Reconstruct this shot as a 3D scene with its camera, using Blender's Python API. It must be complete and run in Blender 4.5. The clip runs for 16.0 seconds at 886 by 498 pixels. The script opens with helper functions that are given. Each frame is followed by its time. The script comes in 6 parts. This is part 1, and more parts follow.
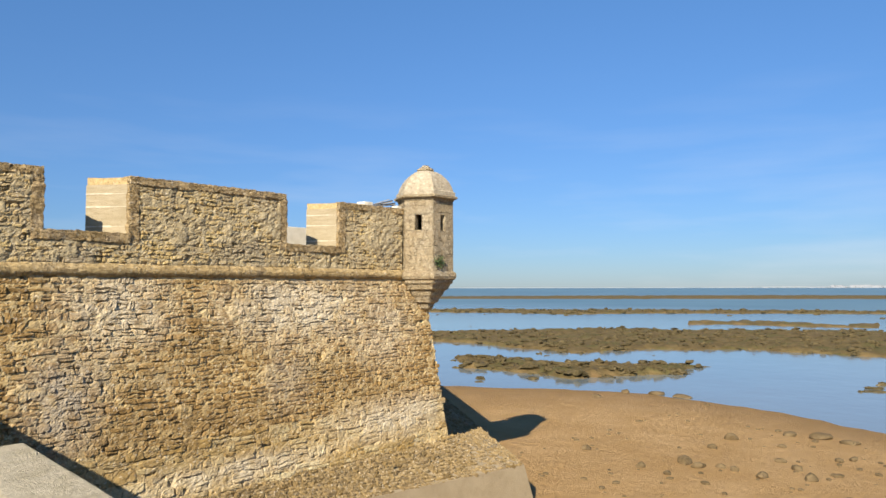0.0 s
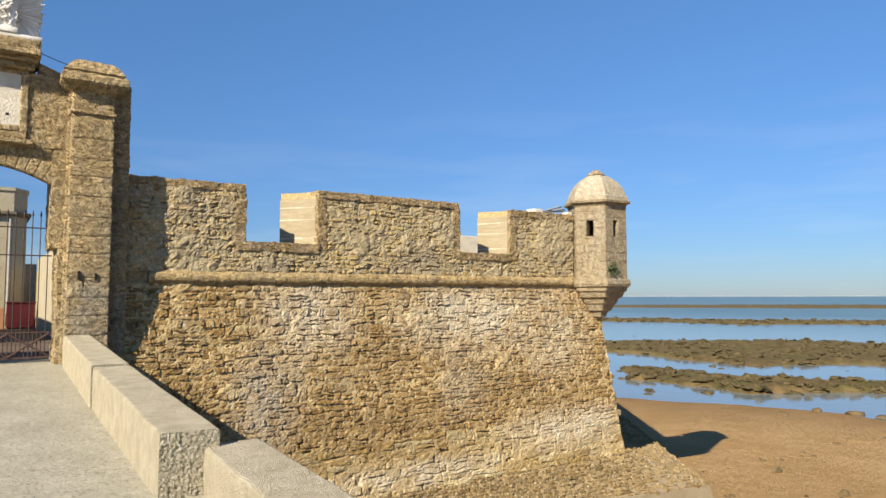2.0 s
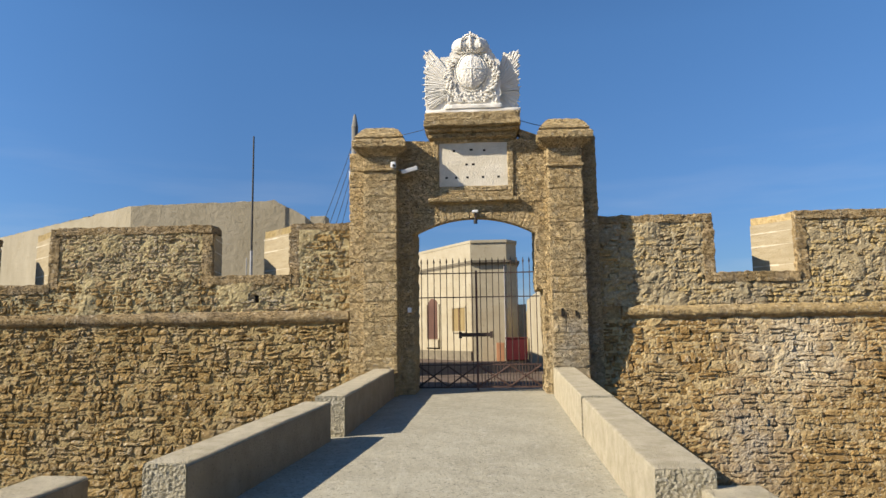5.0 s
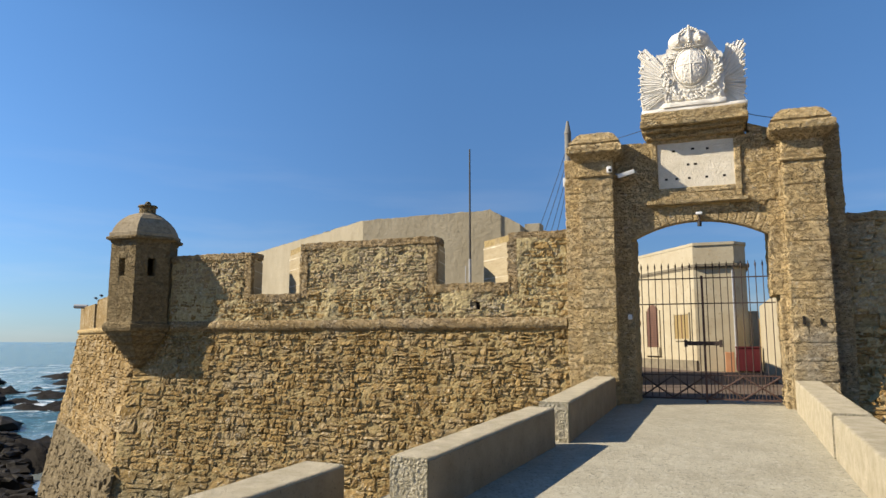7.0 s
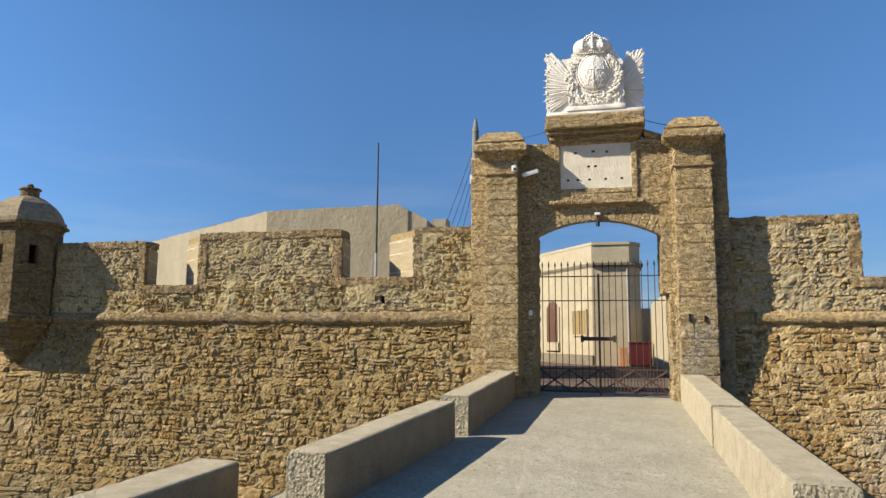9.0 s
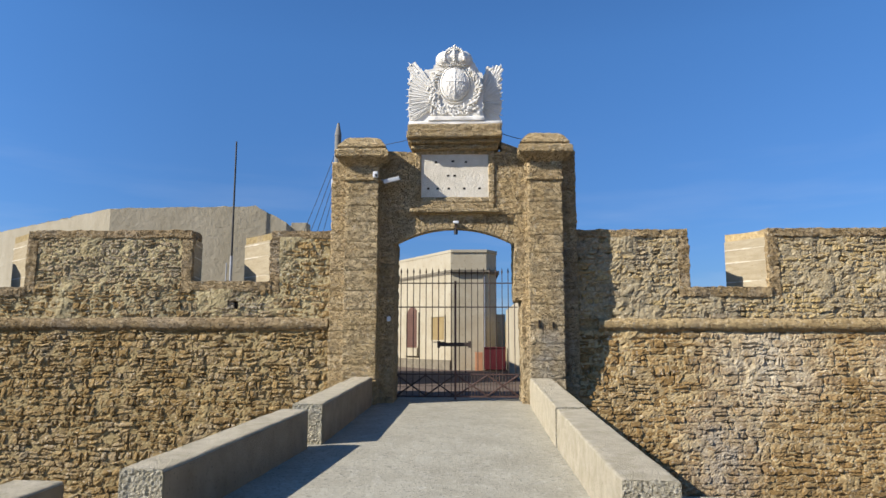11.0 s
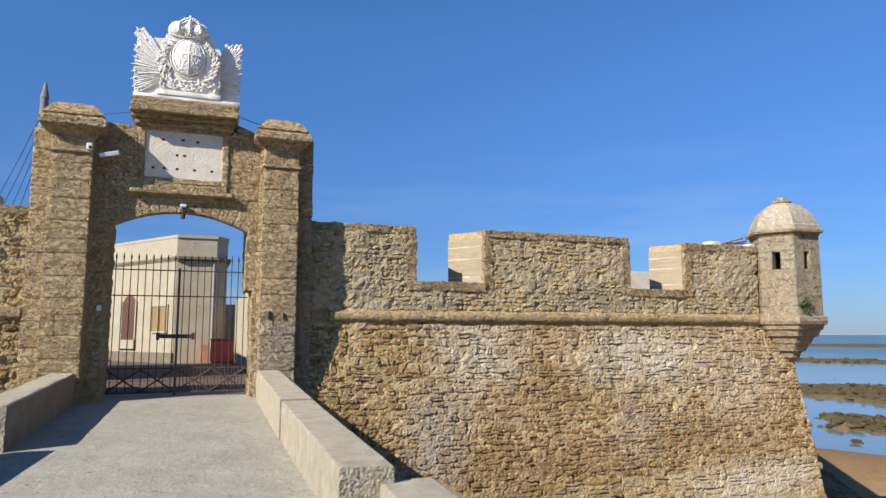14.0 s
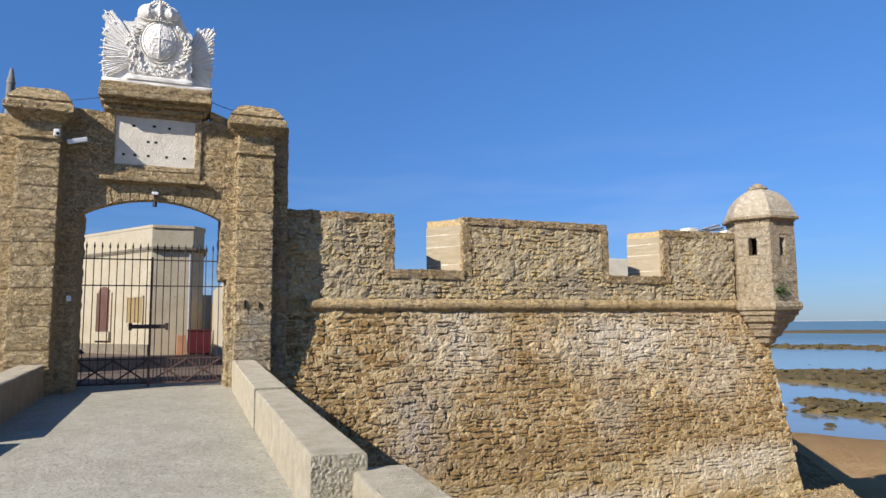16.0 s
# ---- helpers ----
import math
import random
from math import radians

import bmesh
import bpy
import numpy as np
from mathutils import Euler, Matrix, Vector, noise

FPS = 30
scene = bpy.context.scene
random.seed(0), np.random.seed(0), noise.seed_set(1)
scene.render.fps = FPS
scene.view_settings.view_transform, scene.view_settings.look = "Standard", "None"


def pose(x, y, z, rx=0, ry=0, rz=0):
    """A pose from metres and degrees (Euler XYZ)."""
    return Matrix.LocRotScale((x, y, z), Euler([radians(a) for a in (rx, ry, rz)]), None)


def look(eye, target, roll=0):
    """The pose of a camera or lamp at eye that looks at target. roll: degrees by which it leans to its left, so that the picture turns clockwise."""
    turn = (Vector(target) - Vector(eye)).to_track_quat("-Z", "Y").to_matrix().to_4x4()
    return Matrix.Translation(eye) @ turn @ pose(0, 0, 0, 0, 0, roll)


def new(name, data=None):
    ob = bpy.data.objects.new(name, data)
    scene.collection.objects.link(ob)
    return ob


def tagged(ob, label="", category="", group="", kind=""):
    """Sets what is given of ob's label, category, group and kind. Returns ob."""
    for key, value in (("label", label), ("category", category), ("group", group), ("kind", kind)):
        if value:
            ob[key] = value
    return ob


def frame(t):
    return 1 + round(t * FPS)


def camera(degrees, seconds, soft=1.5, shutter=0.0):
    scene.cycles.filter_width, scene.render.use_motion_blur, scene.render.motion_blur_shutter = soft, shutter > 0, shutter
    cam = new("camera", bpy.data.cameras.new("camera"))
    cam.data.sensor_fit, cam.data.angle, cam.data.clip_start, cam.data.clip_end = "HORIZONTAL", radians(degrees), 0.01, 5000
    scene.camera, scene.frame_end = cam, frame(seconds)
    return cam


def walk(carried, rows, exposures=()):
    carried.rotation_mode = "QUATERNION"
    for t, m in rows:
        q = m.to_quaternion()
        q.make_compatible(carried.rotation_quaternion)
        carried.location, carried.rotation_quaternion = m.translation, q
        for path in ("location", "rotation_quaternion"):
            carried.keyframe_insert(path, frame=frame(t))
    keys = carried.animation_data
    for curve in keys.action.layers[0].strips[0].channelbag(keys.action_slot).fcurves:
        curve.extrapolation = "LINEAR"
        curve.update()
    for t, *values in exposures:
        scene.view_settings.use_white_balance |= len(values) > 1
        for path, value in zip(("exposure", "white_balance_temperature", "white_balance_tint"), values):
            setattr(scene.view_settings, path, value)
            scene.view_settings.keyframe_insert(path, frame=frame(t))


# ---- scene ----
cam = camera(65.6, 16.0)
PATH = [
    (0, (0.581, -14.716, 1.199), (2.032, -13.344, 1.31), -0.1),
    (0.5, (0.469, -14.561, 1.203), (1.829, -13.099, 1.31), 0.2),
    (1, (0.415, -14.468, 1.18), (1.701, -12.941, 1.294), -0.2),
    (1.5, (0.388, -14.425, 1.179), (1.589, -12.83, 1.306), -0.7),
    (2, (0.344, -14.365, 1.184), (1.449, -12.704, 1.32), -0.1),
    (2.5, (0.301, -14.329, 1.189), (1.317, -12.614, 1.339), -0.5),
    (3, (0.289, -14.28, 1.179), (1.136, -12.478, 1.362), -0.4),
    (3.5, (0.299, -14.236, 1.161), (0.98, -12.367, 1.369), -0.1),
    (4, (0.288, -14.235, 1.175), (0.704, -12.291, 1.397), 0.2),
    (4.5, (0.271, -14.246, 1.175), (0.409, -12.264, 1.405), -0.4),
    (5, (0.265, -14.196, 1.171), (0.14, -12.215, 1.417), -0.8),
    (5.2, (0.258, -14.208, 1.187), (0.014, -12.238, 1.434), -0.7),
    (7.3, (0.201, -14.366, 1.18), (-0.525, -12.522, 1.448), 0.1),
    (7.5, (0.206, -14.364, 1.179), (-0.5, -12.513, 1.448), 0.1),
    (8, (0.21, -14.352, 1.172), (-0.432, -12.477, 1.436), 0.4),
    (8.5, (0.216, -14.351, 1.176), (-0.359, -12.453, 1.431), 0.4),
    (9, (0.23, -14.346, 1.18), (-0.234, -12.417, 1.432), 0.4),
    (11.5, (0.304, -14.333, 1.198), (0.353, -12.352, 1.468), 0.1),
    (12, (0.31, -14.347, 1.2), (0.497, -12.374, 1.467), 0.1),
    (12.5, (0.321, -14.341, 1.205), (0.635, -12.383, 1.466), -0.0),
    (13, (0.329, -14.353, 1.201), (0.764, -12.417, 1.455), -0.1),
    (13.5, (0.341, -14.353, 1.207), (0.889, -12.446, 1.452), 0.1),
    (14, (0.354, -14.342, 1.204), (1.026, -12.474, 1.448), 0.0),
    (14.5, (0.367, -14.324, 1.182), (1.152, -12.5, 1.424), -0.2),
    (15, (0.379, -14.315, 1.177), (1.203, -12.507, 1.405), -0.5),
    (15.5, (0.396, -14.28, 1.167), (1.215, -12.469, 1.386), -0.3),
    (16, (0.447, -14.252, 1.163), (1.173, -12.4, 1.378), -0.5),
]
walk(cam, [(t, look(eye, target, roll)) for t, eye, target, roll in PATH],
     [(0, 0.92, 6800, 10), (2, 0.92, 6850, 10), (3, 0.86, 6850, 10), (5, 0.78, 6800, 10), (7.5, 0.84, 7000, 10), (9, 0.82, 6850, 10), (11.5, 0.75, 6000, 12), (16, 0.73, 6000, 14)])

# ---- sky, sun ----
SUN_AZ, SUN_EL = radians(24), radians(33.5)
SUN_WAY = Vector((math.cos(SUN_AZ) * math.cos(SUN_EL), math.sin(SUN_AZ) * math.cos(SUN_EL), -math.sin(SUN_EL)))
world = bpy.data.worlds.new("sky")
scene.world = world
world.use_nodes = True
wt = world.node_tree
sky = wt.nodes.new("ShaderNodeTexSky")
sky.sky_type = "NISHITA"
sky.sun_disc = False
sky.sun_elevation = SUN_EL
sky.sun_rotation = math.atan2(-SUN_WAY.x, -SUN_WAY.y)
sky.air_density, sky.dust_density, sky.ozone_density, sky.altitude = 1.0, 0.1, 3.0, 0
tint = wt.nodes.new("ShaderNodeMix")
tint.data_type, tint.blend_type = "RGBA", "MULTIPLY"
tint.inputs["Factor"].default_value = 1.0
coord = wt.nodes.new("ShaderNodeTexCoord")
up_ = wt.nodes.new("ShaderNodeSeparateXYZ")
wt.links.new(coord.outputs["Generated"], up_.inputs[0])
haze = wt.nodes.new("ShaderNodeValToRGB")
for e_, (p_, c_) in zip(haze.color_ramp.elements, ((0.0, (0.34, 0.465, 0.74, 1)), (0.40, (0.61, 0.955, 1.27, 1)))):
    e_.position, e_.color = p_, c_
wt.links.new(up_.outputs["Z"], haze.inputs[0])
wt.links.new(haze.outputs[0], tint.inputs["B"])
wt.links.new(sky.outputs[0], tint.inputs["A"])
# faint high wisps near the horizon
wisp_map = wt.nodes.new("ShaderNodeMapping")
wisp_map.inputs["Scale"].default_value = (2.2, 2.2, 16)
wisp_noise = wt.nodes.new("ShaderNodeTexNoise")
wisp_noise.inputs["Scale"].default_value, wisp_noise.inputs["Detail"].default_value = 1.6, 6
wt.links.new(coord.outputs["Generated"], wisp_map.inputs[0])
wt.links.new(wisp_map.outputs[0], wisp_noise.inputs["Vector"])
wisp_ramp = wt.nodes.new("ShaderNodeValToRGB")
for e_, (p_, c_) in zip(wisp_ramp.color_ramp.elements, ((0.48, (0, 0, 0, 1)), (0.78, (0.22, 0.22, 0.22, 1)))):
    e_.position, e_.color = p_, c_
wt.links.new(wisp_noise.outputs[0], wisp_ramp.inputs[0])
low_sky = wt.nodes.new("ShaderNodeMapRange")
low_sky.inputs["From Min"].default_value, low_sky.inputs["From Max"].default_value = 0.30, 0.02
wt.links.new(up_.outputs["Z"], low_sky.inputs[0])
wisp = wt.nodes.new("ShaderNodeMath")
wisp.operation = "MULTIPLY"
wt.links.new(wisp_ramp.outputs[0], wisp.inputs[0])
wt.links.new(low_sky.outputs[0], wisp.inputs[1])
cloud = wt.nodes.new("ShaderNodeMix")
cloud.data_type = "RGBA"
cloud.inputs["B"].default_value = (7.2, 7.4, 8.0, 1)
wt.links.new(wisp.outputs[0], cloud.inputs["Factor"])
west_sky = wt.nodes.new("ShaderNodeMapRange")
west_sky.inputs["From Min"].default_value, west_sky.inputs["From Max"].default_value = -0.35, -1.0
wt.links.new(up_.outputs["X"], west_sky.inputs[0])
low_haze = wt.nodes.new("ShaderNodeMapRange")
low_haze.inputs["From Min"].default_value, low_haze.inputs["From Max"].default_value = 0.55, 0.0
wt.links.new(up_.outputs["Z"], low_haze.inputs[0])
haze_fac = wt.nodes.new("ShaderNodeMath")
haze_fac.operation = "MULTIPLY"
wt.links.new(west_sky.outputs[0], haze_fac.inputs[0])
wt.links.new(low_haze.outputs[0], haze_fac.inputs[1])
west_mix = wt.nodes.new("ShaderNodeMix")
west_mix.data_type, west_mix.blend_type = "RGBA", "MULTIPLY"
west_mix.inputs["B"].default_value = (1.7, 1.72, 1.70, 1)
wt.links.new(haze_fac.outputs[0], west_mix.inputs["Factor"])
wt.links.new(tint.outputs["Result"], west_mix.inputs["A"])
wt.links.new(west_mix.outputs["Result"], cloud.inputs["A"])
wt.links.new(cloud.outputs["Result"], wt.nodes["Background"].inputs[0])
wt.nodes["Background"].inputs[1].default_value = 0.066
sun = new("sun", bpy.data.lights.new("sun", "SUN"))
sun.data.energy, sun.data.angle, sun.data.color = 5.0, radians(0.5), (1.0, 0.91, 0.77)
sun.matrix_world = look((0, 0, 30), Vector((0, 0, 30)) + SUN_WAY)


# ---- materials ----
def shader(name):
    m = bpy.data.materials.new(name)
    m.use_nodes = True
    t = m.node_tree
    return m, t, t.nodes["Principled BSDF"]


def node(t, kind, **sockets):
    n = t.nodes.new(kind)
    for k, v in sockets.items():
        n.inputs[k.replace("_", " ")].default_value = v
    return n


def ramp(t, fac, stops):
    r = t.nodes.new("ShaderNodeValToRGB")
    while len(r.color_ramp.elements) < len(stops):
        r.color_ramp.elements.new(0.5)
    for e, (p, c) in zip(r.color_ramp.elements, stops):
        e.position, e.color = p, (*c, 1) if len(c) == 3 else c
    t.links.new(fac, r.inputs[0])
    return r.outputs[0]


def mix(t, a, b, fac, blend="MIX"):
    n = t.nodes.new("ShaderNodeMix")
    n.data_type, n.blend_type = "RGBA", blend
    for key, v in (("A", a), ("B", b), ("Factor", fac)):
        if isinstance(v, (int, float)):
            n.inputs[key].default_value = v
        elif isinstance(v, tuple):
            n.inputs[key].default_value = (*v, 1)
        else:
            t.links.new(v, n.inputs[key])
    return n.outputs["Result"]


def noise_at(t, scale, detail=6.0, rough=0.6, stretch=None, distortion=0.0):
    g = t.nodes.new("ShaderNodeNewGeometry")
    n = node(t, "ShaderNodeTexNoise", Scale=scale, Detail=detail, Roughness=rough, Distortion=distortion)
    if stretch:
        v = t.nodes.new("ShaderNodeMapping")
        v.inputs["Scale"].default_value = stretch
        t.links.new(g.outputs["Position"], v.inputs[0])
        t.links.new(v.outputs[0], n.inputs["Vector"])
    else:
        t.links.new(g.outputs["Position"], n.inputs["Vector"])
    return n.outputs[0]


def bump(t, bs, height, distance, strength=1.0):
    b = t.nodes.new("ShaderNodeBump")
    b.inputs["Strength"].default_value, b.inputs["Distance"].default_value = strength, distance
    t.links.new(height, b.inputs["Height"])
    old = bs.inputs["Normal"].links
    if old:
        t.links.new(old[0].from_socket, b.inputs["Normal"])
    t.links.new(b.outputs[0], bs.inputs["Normal"])


def patch(t, zones, ragged=0.47):
    """A mask of ragged blotches on an upright face: zones give (x, z, half width, half height, strength)."""
    g = t.nodes.new("ShaderNodeNewGeometry")
    edge = noise_at(t, 2.6, 7, 0.7)
    total = None
    for x, z, rx, rz, amount in zones:
        v = t.nodes.new("ShaderNodeMapping")
        v.inputs["Location"].default_value = (-x / rx, 0, -z / rz)
        v.inputs["Scale"].default_value = (1 / rx, 0, 1 / rz)
        t.links.new(g.outputs["Position"], v.inputs[0])
        d = t.nodes.new("ShaderNodeVectorMath")
        d.operation = "LENGTH"
        t.links.new(v.outputs[0], d.inputs[0])
        a = node(t, "ShaderNodeMapRange")
        a.inputs["From Min"].default_value, a.inputs["From Max"].default_value = 1.25, 0.35
        t.links.new(d.outputs["Value"], a.inputs[0])
        b = t.nodes.new("ShaderNodeMath")
        b.operation = "MULTIPLY"
        t.links.new(a.outputs[0], b.inputs[0])
        t.links.new(ramp(t, edge, [(ragged - 0.16, (0, 0, 0)), (ragged + 0.08, (amount, amount, amount))]), b.inputs[1])
        if total is None:
            total = b.outputs[0]
        else:
            m = t.nodes.new("ShaderNodeMath")
            m.operation = "MAXIMUM"
            t.links.new(total, m.inputs[0])
            t.links.new(b.outputs[0], m.inputs[1])
            total = m.outputs[0]
    return total


def stone_mat(name, tones, pick="none", grey=(0.32, 0.275, 0.215), grey_amount=(0.58, 0.78), dirt=(0.15, 0.095, 0.045), grain=30, depth=0.012,
              pale=None, strata=1.7, flecks=True, zones=(), pits=0.0):
    """Weathered shell-limestone: tones by piece, grey lichen in large patches, pitted grain with cavity shade in its
    colour; zones: (colour, blotches).
    """
    m, t, bs = shader(name)
    if pick == "object":
        o = t.nodes.new("ShaderNodeObjectInfo").outputs["Random"]
    elif pick == "island":
        o = t.nodes.new("ShaderNodeNewGeometry").outputs["Random Per Island"]
    else:
        o = noise_at(t, 1.3, 3)
    n = len(tones)
    col = ramp(t, o, [(i / max(1, n - 1), c) for i, c in enumerate(tones)])
    col = mix(t, col, grey, ramp(t, noise_at(t, 0.9, 5, 0.65, distortion=0.6), [(grey_amount[0], (0, 0, 0)), (grey_amount[1], (0.85, 0.85, 0.85))]))
    if pale:
        col = mix(t, col, pale, ramp(t, noise_at(t, 0.55, 6, 0.75, distortion=0.8), [(0.52, (0, 0, 0)), (0.66, (0.6, 0.6, 0.6))]))
        col = mix(t, col, pale, ramp(t, noise_at(t, 3.3, 5, 0.7), [(0.57, (0, 0, 0)), (0.66, (0.8, 0.8, 0.8))]))
    for colour, spots in zones:
        col = mix(t, col, colour, patch(t, spots))
    col = mix(t, col, (0.72, 0.65, 0.51), ramp(t, noise_at(t, 15, 4, 0.7), [(0.58, (0, 0, 0)), (0.65, (0.7, 0.7, 0.7))])) if flecks else col
    col = mix(t, col, dirt, ramp(t, noise_at(t, 5.0, 6, 0.7), [(0.55, (0, 0, 0)), (0.72, (0.65, 0.65, 0.65))]))
    col = mix(t, col, ramp(t, noise_at(t, grain * 0.6, 8, 0.8), [(0.28, (0.46, 0.43, 0.38)), (0.70, (1.13, 1.12, 1.10))]), 1.0, "MULTIPLY")
    # dark dots paint shade into the smallest pits
    col = mix(t, col, (0.10, 0.065, 0.03), ramp(t, noise_at(t, 46, 3, 0.6), [(0.63, (0, 0, 0)), (0.70, (0.7, 0.7, 0.7))]))
    if pits:
        # larger pits and bedding grooves get their shade in the colour as well
        worm = ramp(t, noise_at(t, 13, 5, 0.62, (1, 1, 1.6)), [(0.40, (0, 0, 0)), (0.50, (1, 1, 1))])
        bed_ = ramp(t, noise_at(t, 3.2, 6, 0.7, (0.5, 0.5, 5.5)), [(0.36, (0, 0, 0)), (0.46, (1, 1, 1))])
        col = mix(t, col, mix(t, (0.62, 0.58, 0.50), (1, 1, 1), worm), 0.45 * pits, "MULTIPLY")
        col = mix(t, col, mix(t, (0.74, 0.70, 0.64), (1, 1, 1), bed_), 0.3 * pits, "MULTIPLY")
    t.links.new(col, bs.inputs["Base Color"])
    bs.inputs["Roughness"].default_value = 0.95
    bs.inputs["Specular IOR Level"].default_value = 0.15
    if pits:
        bump(t, bs, worm, 0.07 * pits)
        bump(t, bs, bed_, 0.022 * pits)
    bump(t, bs, noise_at(t, grain * 0.35, 5, 0.65, (1, 1, strata)), depth * 2.2)
    bump(t, bs, noise_at(t, grain, 7, 0.75), depth * 1.3)
    bump(t, bs, noise_at(t, 40, 3, 0.6), max(0.014, depth * 0.9))
    return m


LIME = ((0.66, 0.585, 0.44), ((6.3, 0.75, 1.3, 1.0, 0.8), (10.8, 0.7, 2.4, 1.0, 0.95), (13.4, 0.3, 1.4, 1.4, 0.6), (8.8, -2.9, 2.6, 0.35, 0.85), (13.6, -2.35, 2.4, 0.6, 0.9)))
RENDER_GREY = ((0.42, 0.365, 0.28), ((5.2, -1.0, 0.8, 1.1, 1.0), (4.2, -2.4, 0.5, 0.6, 0.6), (10.2, -1.0, 0.7, 0.8, 0.6)))
DAMP = ((0.275, 0.188, 0.082), ((7.4, -1.95, 3.4, 0.7, 0.85), (3.4, -1.3, 0.9, 1.6, 0.75), (12.4, -1.5, 2.2, 0.6, 0.6), (8.2, -0.3, 1.6, 0.5, 0.5)))
WALL_ZONES = (LIME, DAMP, RENDER_GREY)
WEED = ((0.23, 0.20, 0.12), ((-12.6, -2.9, 3.2, 0.9, 0.9),))
GREYED = ((0.46, 0.41, 0.31), ((-7.2, 3.0, 2.2, 0.7, 0.8), (-4.4, 1.95, 0.9, 0.35, 0.9), (-11.8, 2.9, 1.6, 0.6, 0.6)))
OCHRES = [(0.238, 0.151, 0.057), (0.369, 0.238, 0.094), (0.281, 0.182, 0.072), (0.424, 0.28, 0.113), (0.304, 0.191, 0.071), (0.365, 0.241, 0.097), (0.465, 0.316, 0.136)]
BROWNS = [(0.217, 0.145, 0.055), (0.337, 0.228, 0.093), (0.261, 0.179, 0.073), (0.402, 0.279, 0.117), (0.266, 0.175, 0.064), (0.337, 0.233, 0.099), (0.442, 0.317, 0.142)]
PALES = [(0.474, 0.353, 0.159), (0.567, 0.435, 0.204), (0.508, 0.374, 0.167), (0.611, 0.484, 0.239)]
BLANCHED = [(0.391, 0.262, 0.09), (0.582, 0.484, 0.269), (0.367, 0.245, 0.085), (0.458, 0.328, 0.132), (0.632, 0.538, 0.322), (0.408, 0.277, 0.102), (0.516, 0.398, 0.193)]
LICHEN = (0.459, 0.375, 0.215)
RUBBLE = stone_mat("rubble stone", OCHRES, "object", LICHEN, (0.56, 0.74), pale=None, zones=WALL_ZONES)
RUBBLE_J = stone_mat("rubble stone small", OCHRES, "island", LICHEN, (0.56, 0.74), pale=None, zones=WALL_ZONES)
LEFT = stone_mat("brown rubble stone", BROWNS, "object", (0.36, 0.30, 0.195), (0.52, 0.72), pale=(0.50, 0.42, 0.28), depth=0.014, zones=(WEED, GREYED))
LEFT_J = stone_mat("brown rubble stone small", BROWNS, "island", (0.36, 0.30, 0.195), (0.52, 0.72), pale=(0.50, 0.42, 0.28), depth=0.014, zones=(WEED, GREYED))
UPPER = stone_mat("parapet stone", PALES, "object", (0.43, 0.365, 0.26), (0.44, 0.64))
UPPER_J = stone_mat("parapet stone small", PALES, "island", (0.43, 0.365, 0.26), (0.44, 0.64))
FOOT = stone_mat("foot stone", BLANCHED, "object", zones=(LIME, DAMP))
FOOT_J = stone_mat("foot stone small", BLANCHED, "island", zones=(LIME, DAMP))
MORTAR = stone_mat("lime mortar", [(0.489, 0.36, 0.168), (0.618, 0.488, 0.267)], grain=24, depth=0.014, zones=WALL_ZONES)
PARAPET_LIME = stone_mat("weathered parapet render", [(0.447, 0.363, 0.208), (0.527, 0.438, 0.27), (0.471, 0.397, 0.249)], grain=22, depth=0.016, grey=(0.359, 0.31, 0.205), grey_amount=(0.44, 0.62))
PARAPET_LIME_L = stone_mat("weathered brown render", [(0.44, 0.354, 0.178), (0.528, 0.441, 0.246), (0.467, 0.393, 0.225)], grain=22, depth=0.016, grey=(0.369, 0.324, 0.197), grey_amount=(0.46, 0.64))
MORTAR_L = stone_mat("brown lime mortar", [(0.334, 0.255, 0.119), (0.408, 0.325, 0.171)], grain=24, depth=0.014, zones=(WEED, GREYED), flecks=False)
TRIM = stone_mat("dressed trim stone", [(0.438, 0.323, 0.163), (0.509, 0.385, 0.212), (0.474, 0.351, 0.183)], "object", grain=26, grey_amount=(0.5, 0.75), depth=0.012, pits=0.6)
CORDON = stone_mat("moulding stone", [(0.525, 0.391, 0.199), (0.586, 0.444, 0.228), (0.492, 0.359, 0.172)], "object", grain=24, depth=0.014, pits=0.35)
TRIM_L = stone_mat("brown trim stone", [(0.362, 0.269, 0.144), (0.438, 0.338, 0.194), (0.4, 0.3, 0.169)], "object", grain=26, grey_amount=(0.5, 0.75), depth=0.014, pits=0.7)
ASHLAR = stone_mat("portal ashlar", [(0.629, 0.472, 0.242), (0.734, 0.564, 0.316), (0.669, 0.505, 0.268), (0.788, 0.617, 0.361)], "object", (0.617, 0.505, 0.316), (0.46, 0.68),
                   grain=18, depth=0.03, strata=3.2, pits=0.9, pale=(0.60, 0.49, 0.31),
                   zones=(((0.46, 0.42, 0.345), ((1.95, 0.95, 0.5, 0.75, 0.9), (2.3, 2.4, 0.3, 0.8, 0.5))),))
TURRET = stone_mat("sentry box stone", [(0.414, 0.33, 0.204), (0.492, 0.402, 0.264), (0.384, 0.3, 0.18)], "none", grain=20, depth=0.016, strata=3.5, pits=0.3, grey_amount=(0.62, 0.85),
                   pale=(0.52, 0.46, 0.35))
# Left box stone: dirtier, and darkened further for the shade on it
DIRTY_SHADED = stone_mat("dirty shaded sentry box stone", flecks=False, tones=[(0.23, 0.174, 0.093), (0.315, 0.246, 0.14), (0.264, 0.204, 0.115)], grain=20, depth=0.014, pits=0.5, grey=(0.212, 0.187, 0.14))
